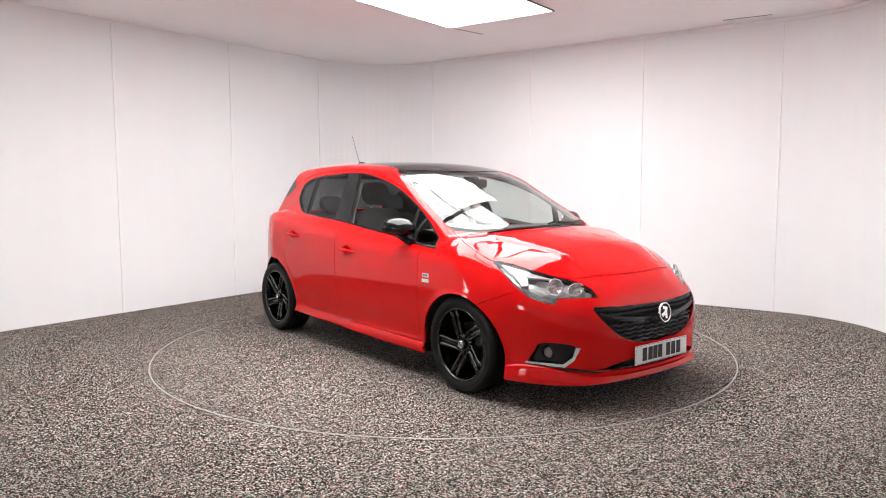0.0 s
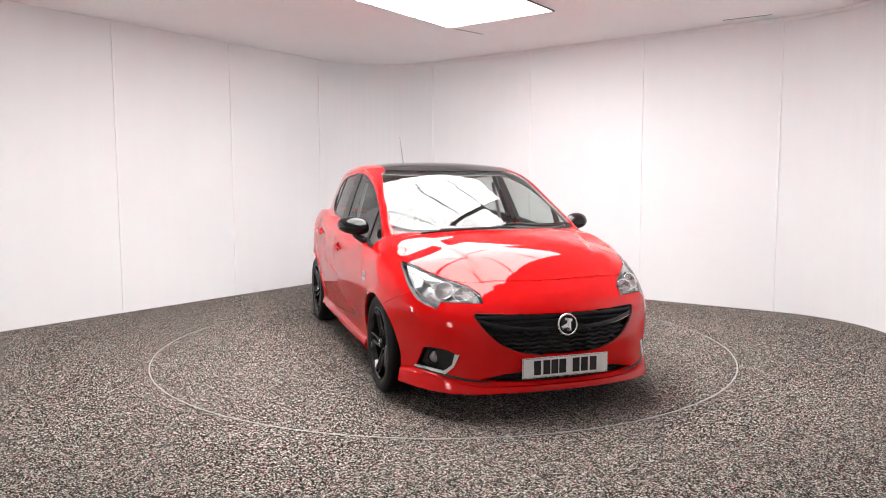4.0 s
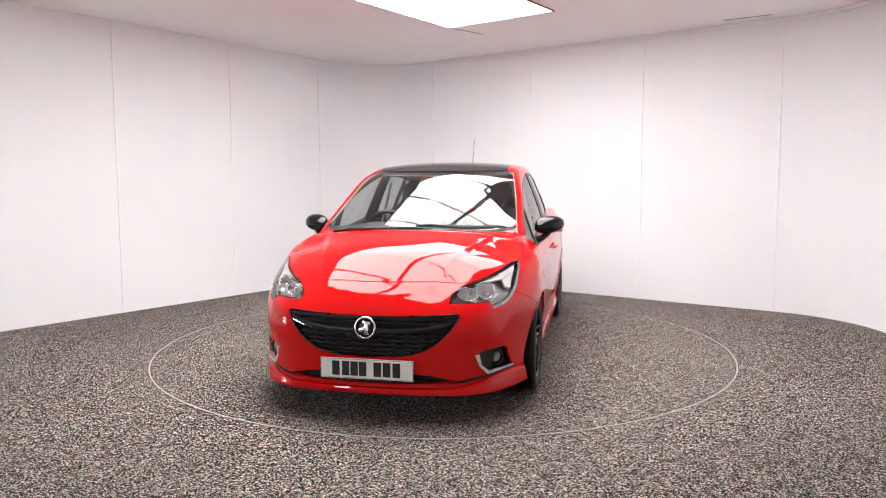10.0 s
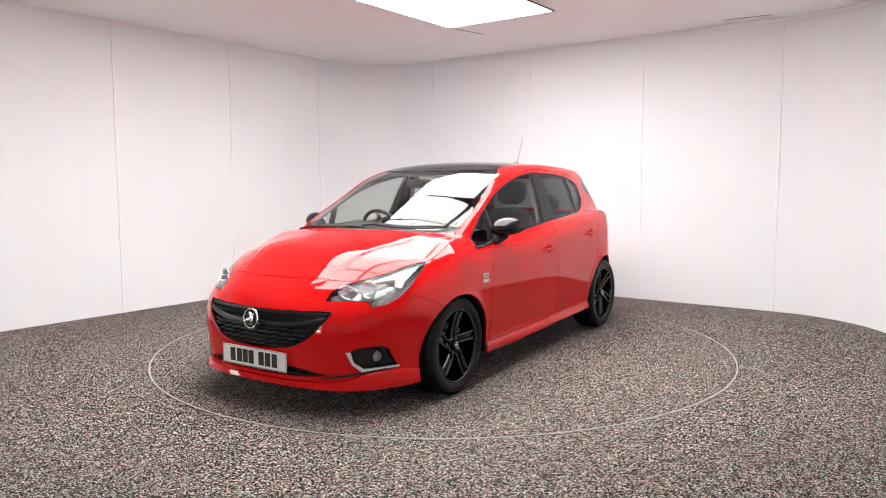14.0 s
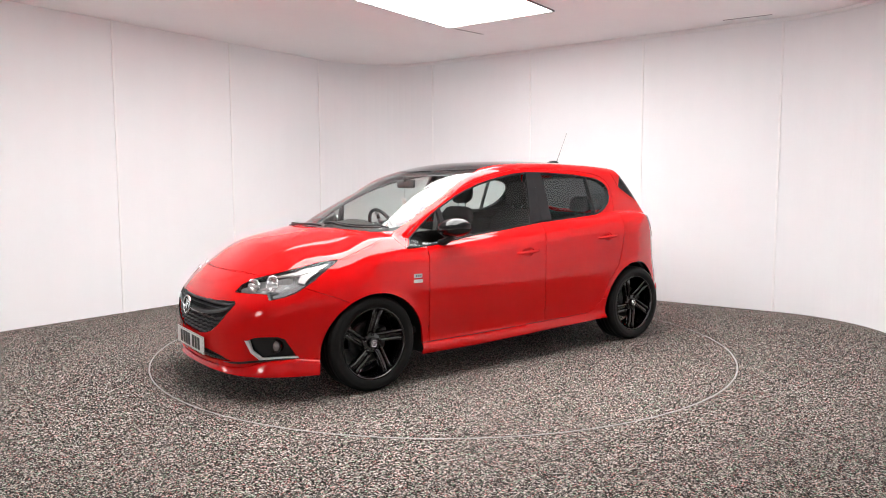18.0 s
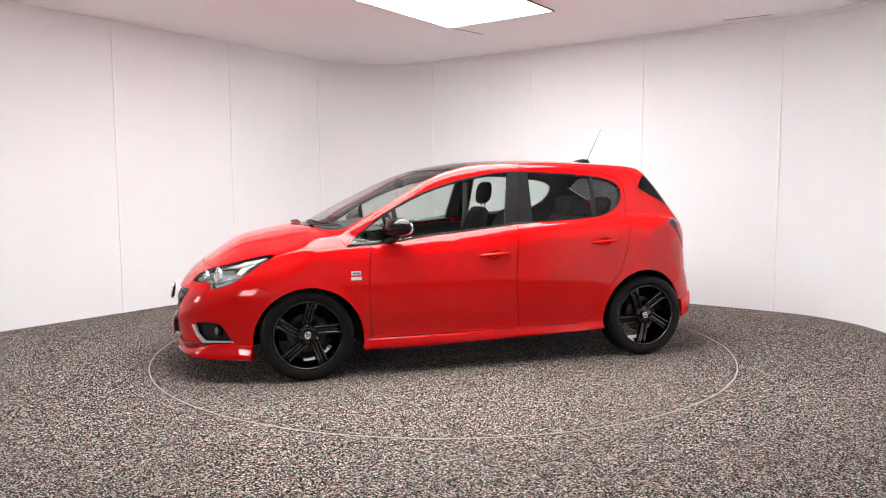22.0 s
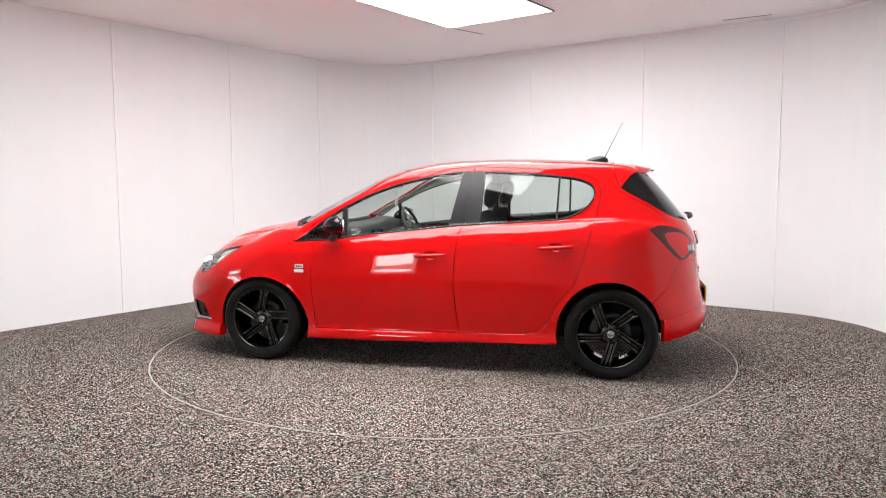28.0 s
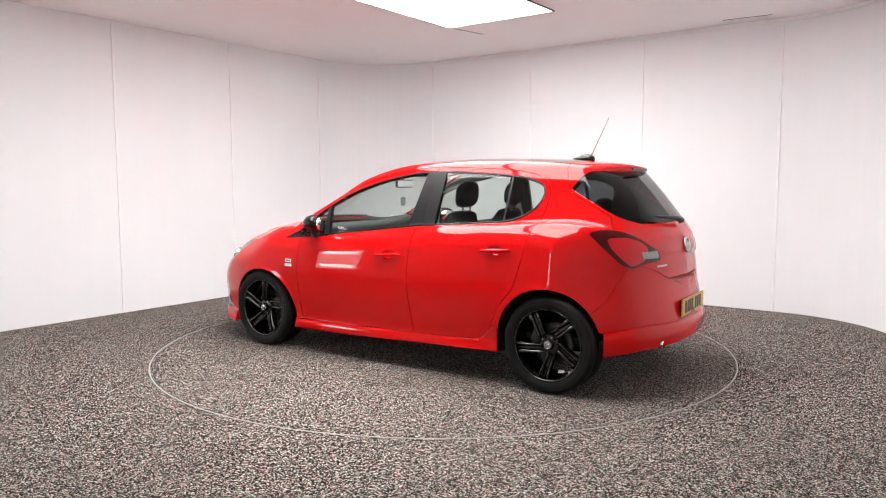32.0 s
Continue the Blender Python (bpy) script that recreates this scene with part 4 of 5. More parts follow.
def wheel(x, s, spin):
    """A black five-arm alloy, each arm two slim blades; parts under the rim. Outer face towards +y in its own space."""
    rim = part("wheel", rim_mesh(), ALLOY, car, "gloss black alloy wheel", True)
    rim.matrix_basis = Matrix.Translation((x, s * 0.742, WHEEL_Z)) @ Matrix.Rotation(0 if s > 0 else math.pi, 4, "Z")
    spun = Matrix.Rotation(radians(spin), 4, "Y")
    bm = bmesh.new()
    R = WHEEL_R
    prof = [(0.222, -0.098), (0.232, -0.106), (0.262, -0.112), (0.284, -0.106), (0.298, -0.090)]
    for k in range(9):
        y = -0.078 + 0.156 * k / 8
        dip = 0.007 if k in (2, 4, 6) else 0.0
        prof += [(R - dip - 0.002 * abs(y) / 0.08, y - 0.004), (R - dip - 0.002 * abs(y) / 0.08, y + 0.004)]
    prof += [(0.298, 0.090), (0.286, 0.104), (0.276, 0.1085), (0.274, 0.1075), (0.262, 0.111), (0.248, 0.109), (0.246, 0.1075), (0.236, 0.106), (0.228, 0.100), (0.222, 0.092)]
    ring_mesh(bm, prof, 64, axis="y")
    bmesh.ops.recalc_face_normals(bm, faces=bm.faces[:])
    part("tyre", bm, RUBBER, rim, "black low-profile tyre", True)
    for i in range(5):
        turned = Matrix.Rotation(radians(spin + 72 * i), 4, "Y")
        for blade in (0, 1):
            part("spoke", blade_mesh(blade), ALLOY, rim, "", True).matrix_basis = turned
        bm = bmesh.new()
        ends = []
        for z, o0, o1, h in ((0.052, 0.004, 0.060, 0.056), (0.13, 0.004, 0.066, 0.070), (0.206, 0.004, 0.072, 0.080)):
            ends.append([bm.verts.new((x1, y1, z)) for x1, y1 in ((o0, h), (o1, h), (o1, h - 0.02), (o0, h - 0.02))])
        for e0, e1 in zip(ends, ends[1:]):
            for k in range(4):
                bm.faces.new((e0[k], e0[(k + 1) % 4], e1[(k + 1) % 4], e1[k]))
        bm.faces.new(ends[0][::-1])
        bm.faces.new(ends[-1])
        bmesh.ops.recalc_face_normals(bm, faces=bm.faces[:])
        part("spoke_web", bm, ALLOY, rim, "", False).matrix_basis = turned
        bm = bmesh.new()
        a = radians(spin + 72 * i + 36)
        ring_mesh(bm, [(0.0001, 0.082), (0.006, 0.082), (0.0085, 0.079), (0.0085, 0.055), (0.0001, 0.055)], 10, axis="y", m=Matrix.Translation((0.054 * math.cos(a), 0, 0.054 * math.sin(a))), closed=False)
        part("wheel_bolt", bm, ALLOY, rim)
    bm = bmesh.new()
    ring_mesh(bm, [(0.0001, 0.092), (0.026, 0.091), (0.031, 0.087), (0.031, 0.06), (0.0001, 0.06)], 28, axis="y", closed=False)
    part("centre_cap", bm, ALLOY, rim, "", True)
    bm = bmesh.new()
    ring_mesh(bm, [(0.017, 0.0925), (0.017, 0.0945), (0.022, 0.0945), (0.022, 0.0915)], 24, axis="y")
    box(bm, -0.011, 0.011, 0.0915, 0.0945, -0.005, 0.005, Matrix.Rotation(radians(35), 4, "Y"), 0.001)
    box(bm, -0.004, 0.004, 0.0915, 0.0945, -0.012, 0.012, Matrix.Rotation(radians(35), 4, "Y"), 0.001)
    part("cap_badge", bm, CHROME, rim, "small round silver cap badge", True)
    bm = bmesh.new()
    ring_mesh(bm, [(0.07, 0.012), (0.128, 0.012), (0.130, 0.009), (0.130, -0.009), (0.07, -0.012)], 40, axis="y")
    ring_mesh(bm, [(0.0001, 0.035), (0.066, 0.035), (0.072, 0.028), (0.072, -0.03), (0.0001, -0.03)], 28, axis="y", closed=False)
    part("brake_disc", bm, DISC, rim, "dull grey brake disc", True)
    bm = bmesh.new()
    box(bm, -0.045, 0.045, -0.05, 0.042, 0.080, 0.142, Matrix.Rotation(radians(-70 if x > 0 else 70), 4, "Y"), 0.012)
    part("brake_caliper", bm, DISC, rim, "", True)
    return rim


def rim_mesh():
    bm = bmesh.new()
    ring_mesh(bm, [(0.229, 0.099), (0.2235, 0.103), (0.217, 0.100), (0.2135, 0.088), (0.2105, 0.06), (0.196, 0.02), (0.192, -0.08), (0.222, -0.098),
                   (0.226, -0.098), (0.200, -0.07), (0.203, 0.02), (0.220, 0.09)], 64, axis="y")
    ring_mesh(bm, [(0.0001, 0.066), (0.030, 0.070), (0.058, 0.069), (0.070, 0.060), (0.072, 0.035), (0.0001, 0.030)], 40, axis="y", closed=False)
    bmesh.ops.remove_doubles(bm, verts=bm.verts[:], dist=0.0004)
    bmesh.ops.recalc_face_normals(bm, faces=bm.faces[:])
    return bm


def blade_mesh(which):
    """One blade of an arm, pointing up and set off to one side of the hub, so that the arms form a pinwheel."""
    bm = bmesh.new()
    line_of = ([(0.030, 0.050, 0.009), (0.070, 0.051, 0.0095), (0.12, 0.054, 0.010), (0.17, 0.057, 0.011), (0.2065, 0.060, 0.017)],
               [(0.040, 0.006, 0.010), (0.080, 0.010, 0.0095), (0.12, 0.0105, 0.010), (0.17, 0.011, 0.011), (0.2145, 0.012, 0.016)])[which]
    rows = []
    for i, (z, off, half) in enumerate(line_of):
        k = i / 4
        face = 0.070 + 0.030 * k ** 0.8
        c = Vector((off, 0, z))
        inner = -1 if which == 0 else 1
        rows.append([bm.verts.new(c + Vector((x1 * half * inner, y1, 0))) for x1, y1 in
                     ((1.5, face - 0.020), (0.5, face - 0.003), (-0.25, face), (-0.95, face - 0.006), (-1.0, face - 0.045 + 0.01 * k), (0.9, face - 0.045 + 0.01 * k))])
    for r0, r1 in zip(rows, rows[1:]):
        for j in range(6):
            bm.faces.new((r0[j], r0[(j + 1) % 6], r1[(j + 1) % 6], r1[j]))
    bm.faces.new(rows[0][::-1])
    bm.faces.new(rows[-1])
    bmesh.ops.recalc_face_normals(bm, faces=bm.faces[:])
    bmesh.ops.bevel(bm, geom=[e for e in bm.edges], offset=0.0022, segments=2, affect="EDGES")
    return bm


for x, s, spin in ((1.255, 1, -18), (-1.255, 1, 18), (1.255, -1, 8), (-1.255, -1, 32)):
    wheel(x, s, spin)

# ---- front: grille, slot, badge, plate, lamps
panel("grille_back", skin["grille"], UNDER, front_bumper, gap=0.0, depth=0.004, shift=-0.045, keep_normals=False, label="dark recess behind the grille")


def grille_half_width(z):
    """Half-width of the grille opening at a height."""
    right = [(0.489, 0.583), (0.47, 0.55), (0.437, 0.507), (0.40, 0.468), (0.359, 0.436), (0.30, 0.405), (0.24, 0.386), (0.13, 0.370), (0.0, 0.364)]
    for (y0, z0), (y1, z1) in zip(right, right[1:]):
        if z1 <= z <= z0:
            return y1 + (y0 - y1) * (z - z1) / (z0 - z1)
    return 0.485


def across(z_of, half, lift, n=44):
    ys = [-half + 2 * half * i / n for i in range(n + 1)]
    zs = [z_of(y) for y in ys]
    return [(q[0] + lift, y, z) for q, y, z in zip(on_skins(y=ys, z=zs), ys, zs)]


def slat(points, tall, deep, mat, parent, name, label=""):
    """A bar of oblong section along points across the nose."""
    bm = bmesh.new()
    rows = []
    for x, y, z in points:
        rows.append([bm.verts.new((x, y, z + tall / 2)), bm.verts.new((x + 0.003, y, z)), bm.verts.new((x, y, z - tall / 2)), bm.verts.new((x - deep, y, z - tall / 2)), bm.verts.new((x - deep, y, z + tall / 2))])
    for a, b in zip(rows, rows[1:]):
        for j in range(5):
            bm.faces.new((a[j], b[j], b[(j + 1) % 5], a[(j + 1) % 5]))
    bm.faces.new(rows[0][::-1])
    bm.faces.new(rows[-1])
    bmesh.ops.recalc_face_normals(bm, faces=bm.faces[:])
    return part(name, bm, mat, parent, label)


for z, tall in ((0.572, 0.020), (0.547, 0.009)):
    slat(across(lambda y: z, grille_half_width(z) - 0.004, -0.016), tall, 0.02, SATIN, front_bumper, "grille_slat")
wing_bar = lambda y: 0.506 + 0.055 * (abs(y) / 0.47) ** 3
slat(across(wing_bar, 0.462, -0.006), 0.022, 0.022, SATIN, front_bumper, "grille_bar", "black bar carrying the badge")
slat(across(lambda y: wing_bar(y) - 0.0125, 0.455, -0.004), 0.003, 0.01, CHROME, front_bumper, "grille_bright_strip", "thin bright strip on the grille bar")
for k in range(5):
    z0 = 0.484 - 0.0245 * k
    wave = lambda y: z0 + 0.0042 * math.cos(y * 84)
    slat(across(wave, grille_half_width(z0) - 0.012, -0.012, 90), 0.0125, 0.016, SATIN, front_bumper, "grille_slat", "wavy black grille rib")
# rim of the grille opening
edge_pts = [(y, z) for y, z in GRILLE[2:-2]]

edge_x = on_skins(y=[p[0] for p in edge_pts], z=[p[1] for p in edge_pts])[:, 0] - 0.002
groove = [(0.735, 0.264), (0.70, 0.262), (0.64, 0.254), (0.58, 0.243), (0.52, 0.233), (0.46, 0.228), (0.40, 0.227)]
groove_x = on_skins(y=[p[0] for p in groove], z=[p[1] for p in groove])[:, 0]
for s in (1, -1):
    bm = bmesh.new()
    tube(bm, [(x, s * y, z) for x, (y, z) in zip(edge_x, edge_pts)], 0.0045, 6)
    part("grille_rim", bm, BLACK, front_bumper, "black edge of the grille", True)
    bm = bmesh.new()
    tube(bm, [(x, s * y, z) for x, (y, z) in zip(groove_x, groove)], [0.004, 0.006, 0.007, 0.008, 0.008, 0.006, 0.003], 6)
    part("bumper_groove", bm, SATIN, front_bumper, "black line between bumper and lip", True)
panel("lower_intake", skin["slot"], UNDER, front_bumper, gap=0.0, depth=0.004, shift=-0.03, keep_normals=False, label="dark slot under the number plate")
for z in (0.262, 0.243):
    slat(across(lambda y: z, 0.36, -0.018), 0.006, 0.012, SATIN, front_bumper, "intake_slat")

bx = 2.138
bm = bmesh.new()
ring_mesh(bm, [(0.049, -0.004), (0.0495, 0.006), (0.055, 0.009), (0.0605, 0.005), (0.061, -0.006)], 48, m=Matrix.Translation((bx, 0, 0.531)) @ Matrix.Rotation(radians(83), 4, "Y"))
badge = part("badge", bm, CHROME, car, "round chrome badge with a plain raised shape", True)
bm = bmesh.new()
ring_mesh(bm, [(0.0001, 0.001), (0.03, 0.0), (0.05, -0.004), (0.05, -0.012), (0.0001, -0.012)], 40, m=Matrix.Translation((bx, 0, 0.531)) @ Matrix.Rotation(radians(83), 4, "Y"), closed=False)
part("badge_ground", bm, SATIN, badge, "", True)
bm = bmesh.new()
face = Matrix.Translation((bx + 0.002, 0, 0.531)) @ Matrix.Rotation(radians(83), 4, "Y")
box(bm, -0.034, 0.036, -0.004, 0.020, -0.002, 0.005, face, 0.002)
box(bm, -0.010, 0.012, -0.040, 0.004, -0.002, 0.005, face @ Matrix.Rotation(radians(24), 4, "Z"), 0.002)
box(bm, -0.036, -0.018, -0.022, 0.024, -0.002, 0.004, face @ Matrix.Rotation(radians(-12), 4, "Z"), 0.002)
part("badge_shape", bm, CHROME, badge, "", True)


def number_plate(name, m, mat, label, bars):
    bm = bmesh.new()
    box(bm, -0.26, 0.26, -0.0555, 0.0555, 0, 0.006, m, 0.002)
    p = part(name, bm, mat, car, label)
    bm = bmesh.new()
    for y0, y1, x0, x1 in ((0.0505, 0.0520, -0.2555, 0.2555), (-0.0520, -0.0505, -0.2555, 0.2555), (-0.052, 0.052, -0.2570, -0.2555), (-0.052, 0.052, 0.2555, 0.2570)):
        box(bm, x0, x1, y0, y1, 0.0055, 0.0066, m)
    part("plate_border", bm, SATIN, p)
    for x in bars:
        bm = bmesh.new()
        box(bm, x - 0.021, x + 0.021, -0.039, 0.039, 0.0055, 0.0068, m)
        part("plate_bar", bm, INK, p, "plain black bar")
    return p


BARS = (-0.172, -0.116, -0.068, -0.020, 0.062, 0.114, 0.168)
front_face = Matrix(((0, 0, 1, 2.122), (1, 0, 0, 0), (0, 1, 0, 0.303), (0, 0, 0, 1)))
number_plate("front_number_plate", front_face, PLATE_W, "white front number plate with plain black bars", BARS)
rear_face = Matrix(((0, 0, -1, -1.900), (-1, 0, 0, 0), (0, 1, 0, 0.508), (0, 0, 0, 1)))
number_plate("rear_number_plate", rear_face, PLATE_Y, "yellow rear number plate with plain black bars", BARS)
bm = bmesh.new()
box(bm, 2.07, 2.1205, -0.20, 0.20, 0.262, 0.345, None, 0.004)
part("plate_mount", bm, PLASTIC, front_bumper, "black plate mount")
bm = bmesh.new()
box(bm, -1.899, -1.86, -0.20, 0.20, 0.47, 0.545, None, 0.004)
part("plate_mount", bm, PLASTIC, rear_bumper, "black plate mount")


def lamp_part(name, pts, mat, parent, s, depth, label="", thick=0.004, view="fdiag"):
    """A solid piece inside a lamp: an outline on the skin set back by a depth."""
    P = np.array([[p[0], p[1], p[2]] for p in pts])
    N = grad(P)
    top = P - N * depth
    low = top - N * thick
    bm = bmesh.new()
    m = np.array([1, s, 1])
    a = [bm.verts.new(tuple(q * m)) for q in top]
    b = [bm.verts.new(tuple(q * m)) for q in low]
    bm.faces.new(a)
    bm.faces.new(b[::-1])
    for i in range(len(a)):
        j = (i + 1) % len(a)
        bm.faces.new((a[i], b[i], b[j], a[j]))
    bmesh.ops.recalc_face_normals(bm, faces=bm.faces[:])
    return part(name, bm, mat, parent, label)


def ribbed(name, upper, lower, ribs, s, parent, label, depth):
    """A fluted reflector between an upper and a lower line inside the lamp."""
    U1, L1 = np.array(upper), np.array(lower)
    n = ribs * 6
    at = np.linspace(0, len(upper) - 1, n + 1)
    m = np.array([1, s, 1])
    bm = bmesh.new()
    rows = []
    net, back = [], []
    for i, t in enumerate(at):
        j = min(int(t), len(upper) - 2)
        a, b = U1[j] + (U1[j + 1] - U1[j]) * (t - j), L1[j] + (L1[j + 1] - L1[j]) * (t - j)
        for k in range(7):
            net.append(a + (b - a) * k / 6)
            back.append(depth + 0.022 * math.sin(math.pi * k / 6) - 0.006 * abs(math.sin(math.pi * i / 6)))
    net = np.array(net)
    net = ((net - grad(net) * np.array(back)[:, None]) * m).reshape(n + 1, 7, 3)
    rows = [[bm.verts.new(tuple(q)) for q in r] for r in net]
    for r0, r1 in zip(rows, rows[1:]):
        for k in range(6):
            bm.faces.new((r0[k], r0[k + 1], r1[k + 1], r1[k]))
    bmesh.ops.solidify(bm, geom=bm.faces[:], thickness=0.003)
    bmesh.ops.recalc_face_normals(bm, faces=bm.faces[:])
    return part(name, bm, SILVERED, parent, label)


for s in (1, -1):
    lens = panel("headlamp", skin["headlamp"], LENS, car, s, gap=0.0015, depth=0.006, shift=0.001, label="clear headlamp with chrome reflectors and a black surround")
    panel("lamp_bowl", skin["headlamp"], BOWL, lens, s, gap=0.0, depth=0.004, shift=-0.050, keep_normals=False, label="silvered lamp bowl")
    # border of the lamp, a black band along its outline
    bm = bmesh.new()
    q = np.array(LAMP_PTS)
    n = grad(q)
    m = np.array([1, s, 1])
    for i in range(len(q)):
        j = (i + 1) % len(q)
        c = q.mean(0)
        ins = [q[k] + (c - q[k]) / np.linalg.norm(c - q[k]) * 0.015 for k in (i, j)]
        quad = [q[i] - n[i] * 0.004, q[j] - n[j] * 0.004, ins[1] - n[j] * 0.012, ins[0] - n[i] * 0.012]
        deep = [ins[0] - n[i] * 0.012, ins[1] - n[j] * 0.012, ins[1] - n[j] * 0.05, ins[0] - n[i] * 0.05]
        for face_pts in (quad, deep):
            bm.faces.new([bm.verts.new(tuple(p * m)) for p in face_pts])
    bmesh.ops.remove_doubles(bm, verts=bm.verts[:], dist=0.0003)
    bmesh.ops.recalc_face_normals(bm, faces=bm.faces[:])
    part("lamp_border", bm, SATIN, lens, "black lamp surround", False)
    # day-light blade along the top and rear, bent down at its outer end
    lamp_part("light_blade", [(1.832, 0.482, 0.753), (1.735, 0.590, 0.773), (1.629, 0.673, 0.793), (1.500, 0.726, 0.822), (1.551, 0.731, 0.792), (1.678, 0.675, 0.757), (1.753, 0.603, 0.751), (1.827, 0.518, 0.738)],
              CLEARLENS, lens, s, 0.012, "pale light blade", 0.014)
    lamp_part("blade_end", [(1.560, 0.728, 0.788), (1.672, 0.678, 0.757), (1.699, 0.700, 0.718), (1.672, 0.730, 0.710), (1.623, 0.724, 0.753)], CLEARLENS, lens, s, 0.016, "pale light blade", 0.012)
    # ribbed chrome reflector
    ribbed("reflector", [(1.972, 0.440, 0.672), (1.912, 0.470, 0.700), (1.819, 0.540, 0.736), (1.715, 0.650, 0.744)], [(1.960, 0.462, 0.654), (1.915, 0.535, 0.655), (1.835, 0.640, 0.655), (1.757, 0.684, 0.688)], 5, s, lens, "ribbed chrome reflector", 0.030)
    ribbed("lower_reflector", [(1.845, 0.655, 0.640), (1.800, 0.680, 0.652), (1.711, 0.722, 0.692), (1.640, 0.757, 0.704)], [(1.846, 0.663, 0.622), (1.791, 0.705, 0.625), (1.730, 0.738, 0.650), (1.660, 0.760, 0.690)], 5, s, lens, "faceted chrome strip", 0.020)
    # two round reflectors side by side, each with a bulb
    for at, wide, tall in (((1.884, 0.508, 0.686), 1.62, 1.0), ((1.806, 0.596, 0.699), 1.50, 1.35)):
        nn = grad(np.array([at]))[0] * 0.3 + np.array([0.8, 0.12, 0.05])
        nn = nn / np.linalg.norm(nn) * m
        rot = Vector((0, 0, 1)).rotation_difference(Vector(nn)).to_matrix().to_4x4()
        base = Matrix.Translation(Vector((at[0], s * at[1], at[2]))) @ rot @ Matrix.Diagonal((tall, wide, 1, 1))
        bm = bmesh.new()
        ring_mesh(bm, [(0.0001, -0.022), (0.010, -0.020), (0.020, -0.012), (0.030, 0.002), (0.036, 0.014), (0.037, 0.012), (0.022, -0.016)], 32, m=base, closed=False)
        part("lamp_cup", bm, REFLECTOR, lens, "round chrome lamp reflector", True)
        bm = bmesh.new()
        tube(bm, [base @ Vector((0, 0, -0.02)), base @ Vector((0, 0, 0.002)), base @ Vector((0, 0, 0.010))], [0.006, 0.005, 0.003], 12)
        part("bulb", bm, CLEARLENS, lens, "", True)
    # fog lamp pod
    pod = panel("fog_pod", skin["fog"], SATIN, front_bumper, s, gap=0.0, depth=0.004, shift=-0.030, keep_normals=False, label="black fog-lamp recess")
    panel("fog_trim", skin["fog_trim"], SILVERED, front_bumper, s, gap=0.0, depth=0.02, shift=0.003, label="chrome L-shaped fog-lamp trim")
    c = Vector((1.800, s * 0.640, 0.335))
    d = Vector((0.86, s * 0.5, 0.0)).normalized()
    rot = Matrix.Translation(c) @ Vector((0, 0, 1)).rotation_difference(d).to_matrix().to_4x4()
    bm = bmesh.new()
    ring_mesh(bm, [(0.031, 0.030), (0.036, 0.044), (0.041, 0.044), (0.043, 0.030), (0.043, -0.01), (0.031, -0.01)], 32, m=rot)
    fog = part("fog_lamp", bm, BLACK, front_bumper, "round fog lamp", True)
    bm = bmesh.new()
    ring_mesh(bm, [(0.0001, 0.043), (0.016, 0.041), (0.032, 0.035), (0.032, 0.031), (0.0001, 0.031)], 28, m=rot, closed=False)
    part("fog_lens", bm, GREYLENS, front_bumper, "clear fog lens", True)
    # badges on the wing
    for z, h, w in ((0.706, 0.026, 0.064), (0.672, 0.022, 0.070)):
        q = on_skin(x=0.936, z=z)
        bm = bmesh.new()
        mm = Matrix.Translation((0.936, s * (q[1] + 0.001), z))
        box(bm, -w / 2, w / 2, -0.003, 0.003, -h / 2, h / 2, mm, 0.0012)
        side_badge = part("side_badge", bm, SILVERED, car, "small silver badge on the wing")
        bm = bmesh.new()
        for k in range(3):
            box(bm, -w * 0.36 + k * w * 0.25, -w * 0.36 + k * w * 0.25 + w * 0.17, 0.0028 * s - 0.0008, 0.0028 * s + 0.0008, -h * 0.22, h * 0.22, mm)
        if z > 0.69:
            part("badge_bar", bm, INK, side_badge, "plain dark bars")
        else:
            bm.free()
    # side repeater and mirror
    c = Vector((0.640, s * 0.868, 0.998))
    bm = bmesh.new()
    bmesh.ops.create_uvsphere(bm, u_segments=36, v_segments=20, radius=1.0)
    for v in bm.verts:
        x, y, z = v.co
        fx = x if x > 0 else x * 0.45
        fz = math.copysign(abs(z) ** 0.8, z) * (1.0 if z > 0 else 0.78)
        v.co = (c.x + 0.100 * math.copysign(abs(fx) ** 0.9, fx) * (1 - 0.25 * max(0, fz)) - 0.040 * y, c.y + s * 0.102 * math.copysign(abs(y) ** 0.8, y), c.z + 0.070 * fz * (1 - 0.16 * max(0, y)) + 0.010 * y)
    bmesh.ops.recalc_face_normals(bm, faces=bm.faces[:])
    shell = part("door_mirror", bm, BLACK, car, "gloss black door mirror", True)
    bm = bmesh.new()
    ring_mesh(bm, [(0.0001, 0.0), (0.9, 0.0), (0.95, 0.004), (0.95, 0.012), (0.0001, 0.012)], 32, m=Matrix.Translation((c.x - 0.040, c.y - s * 0.004, c.z)) @ Matrix.Rotation(radians(s * 24), 4, "Z") @ Matrix.Rotation(radians(-90), 4, "Y") @ Matrix.Diagonal((0.050, 0.074, 1, 1)), closed=False)
    part("mirror_glass", bm, MIRROR, shell, "mirror glass", True)
    bm = bmesh.new()
    tube(bm, [(0.700, s * 0.785, 0.893), (0.690, s * 0.812, 0.905), (0.672, s * 0.835, 0.925), (0.655, s * 0.855, 0.955)], [0.034, 0.030, 0.026, 0.03], 12)
    for v in bm.verts:
        v.co.z = 0.925 + (v.co.z - 0.925) * 0.72
    part("mirror_foot", bm, SATIN, shell, "black mirror foot", True)

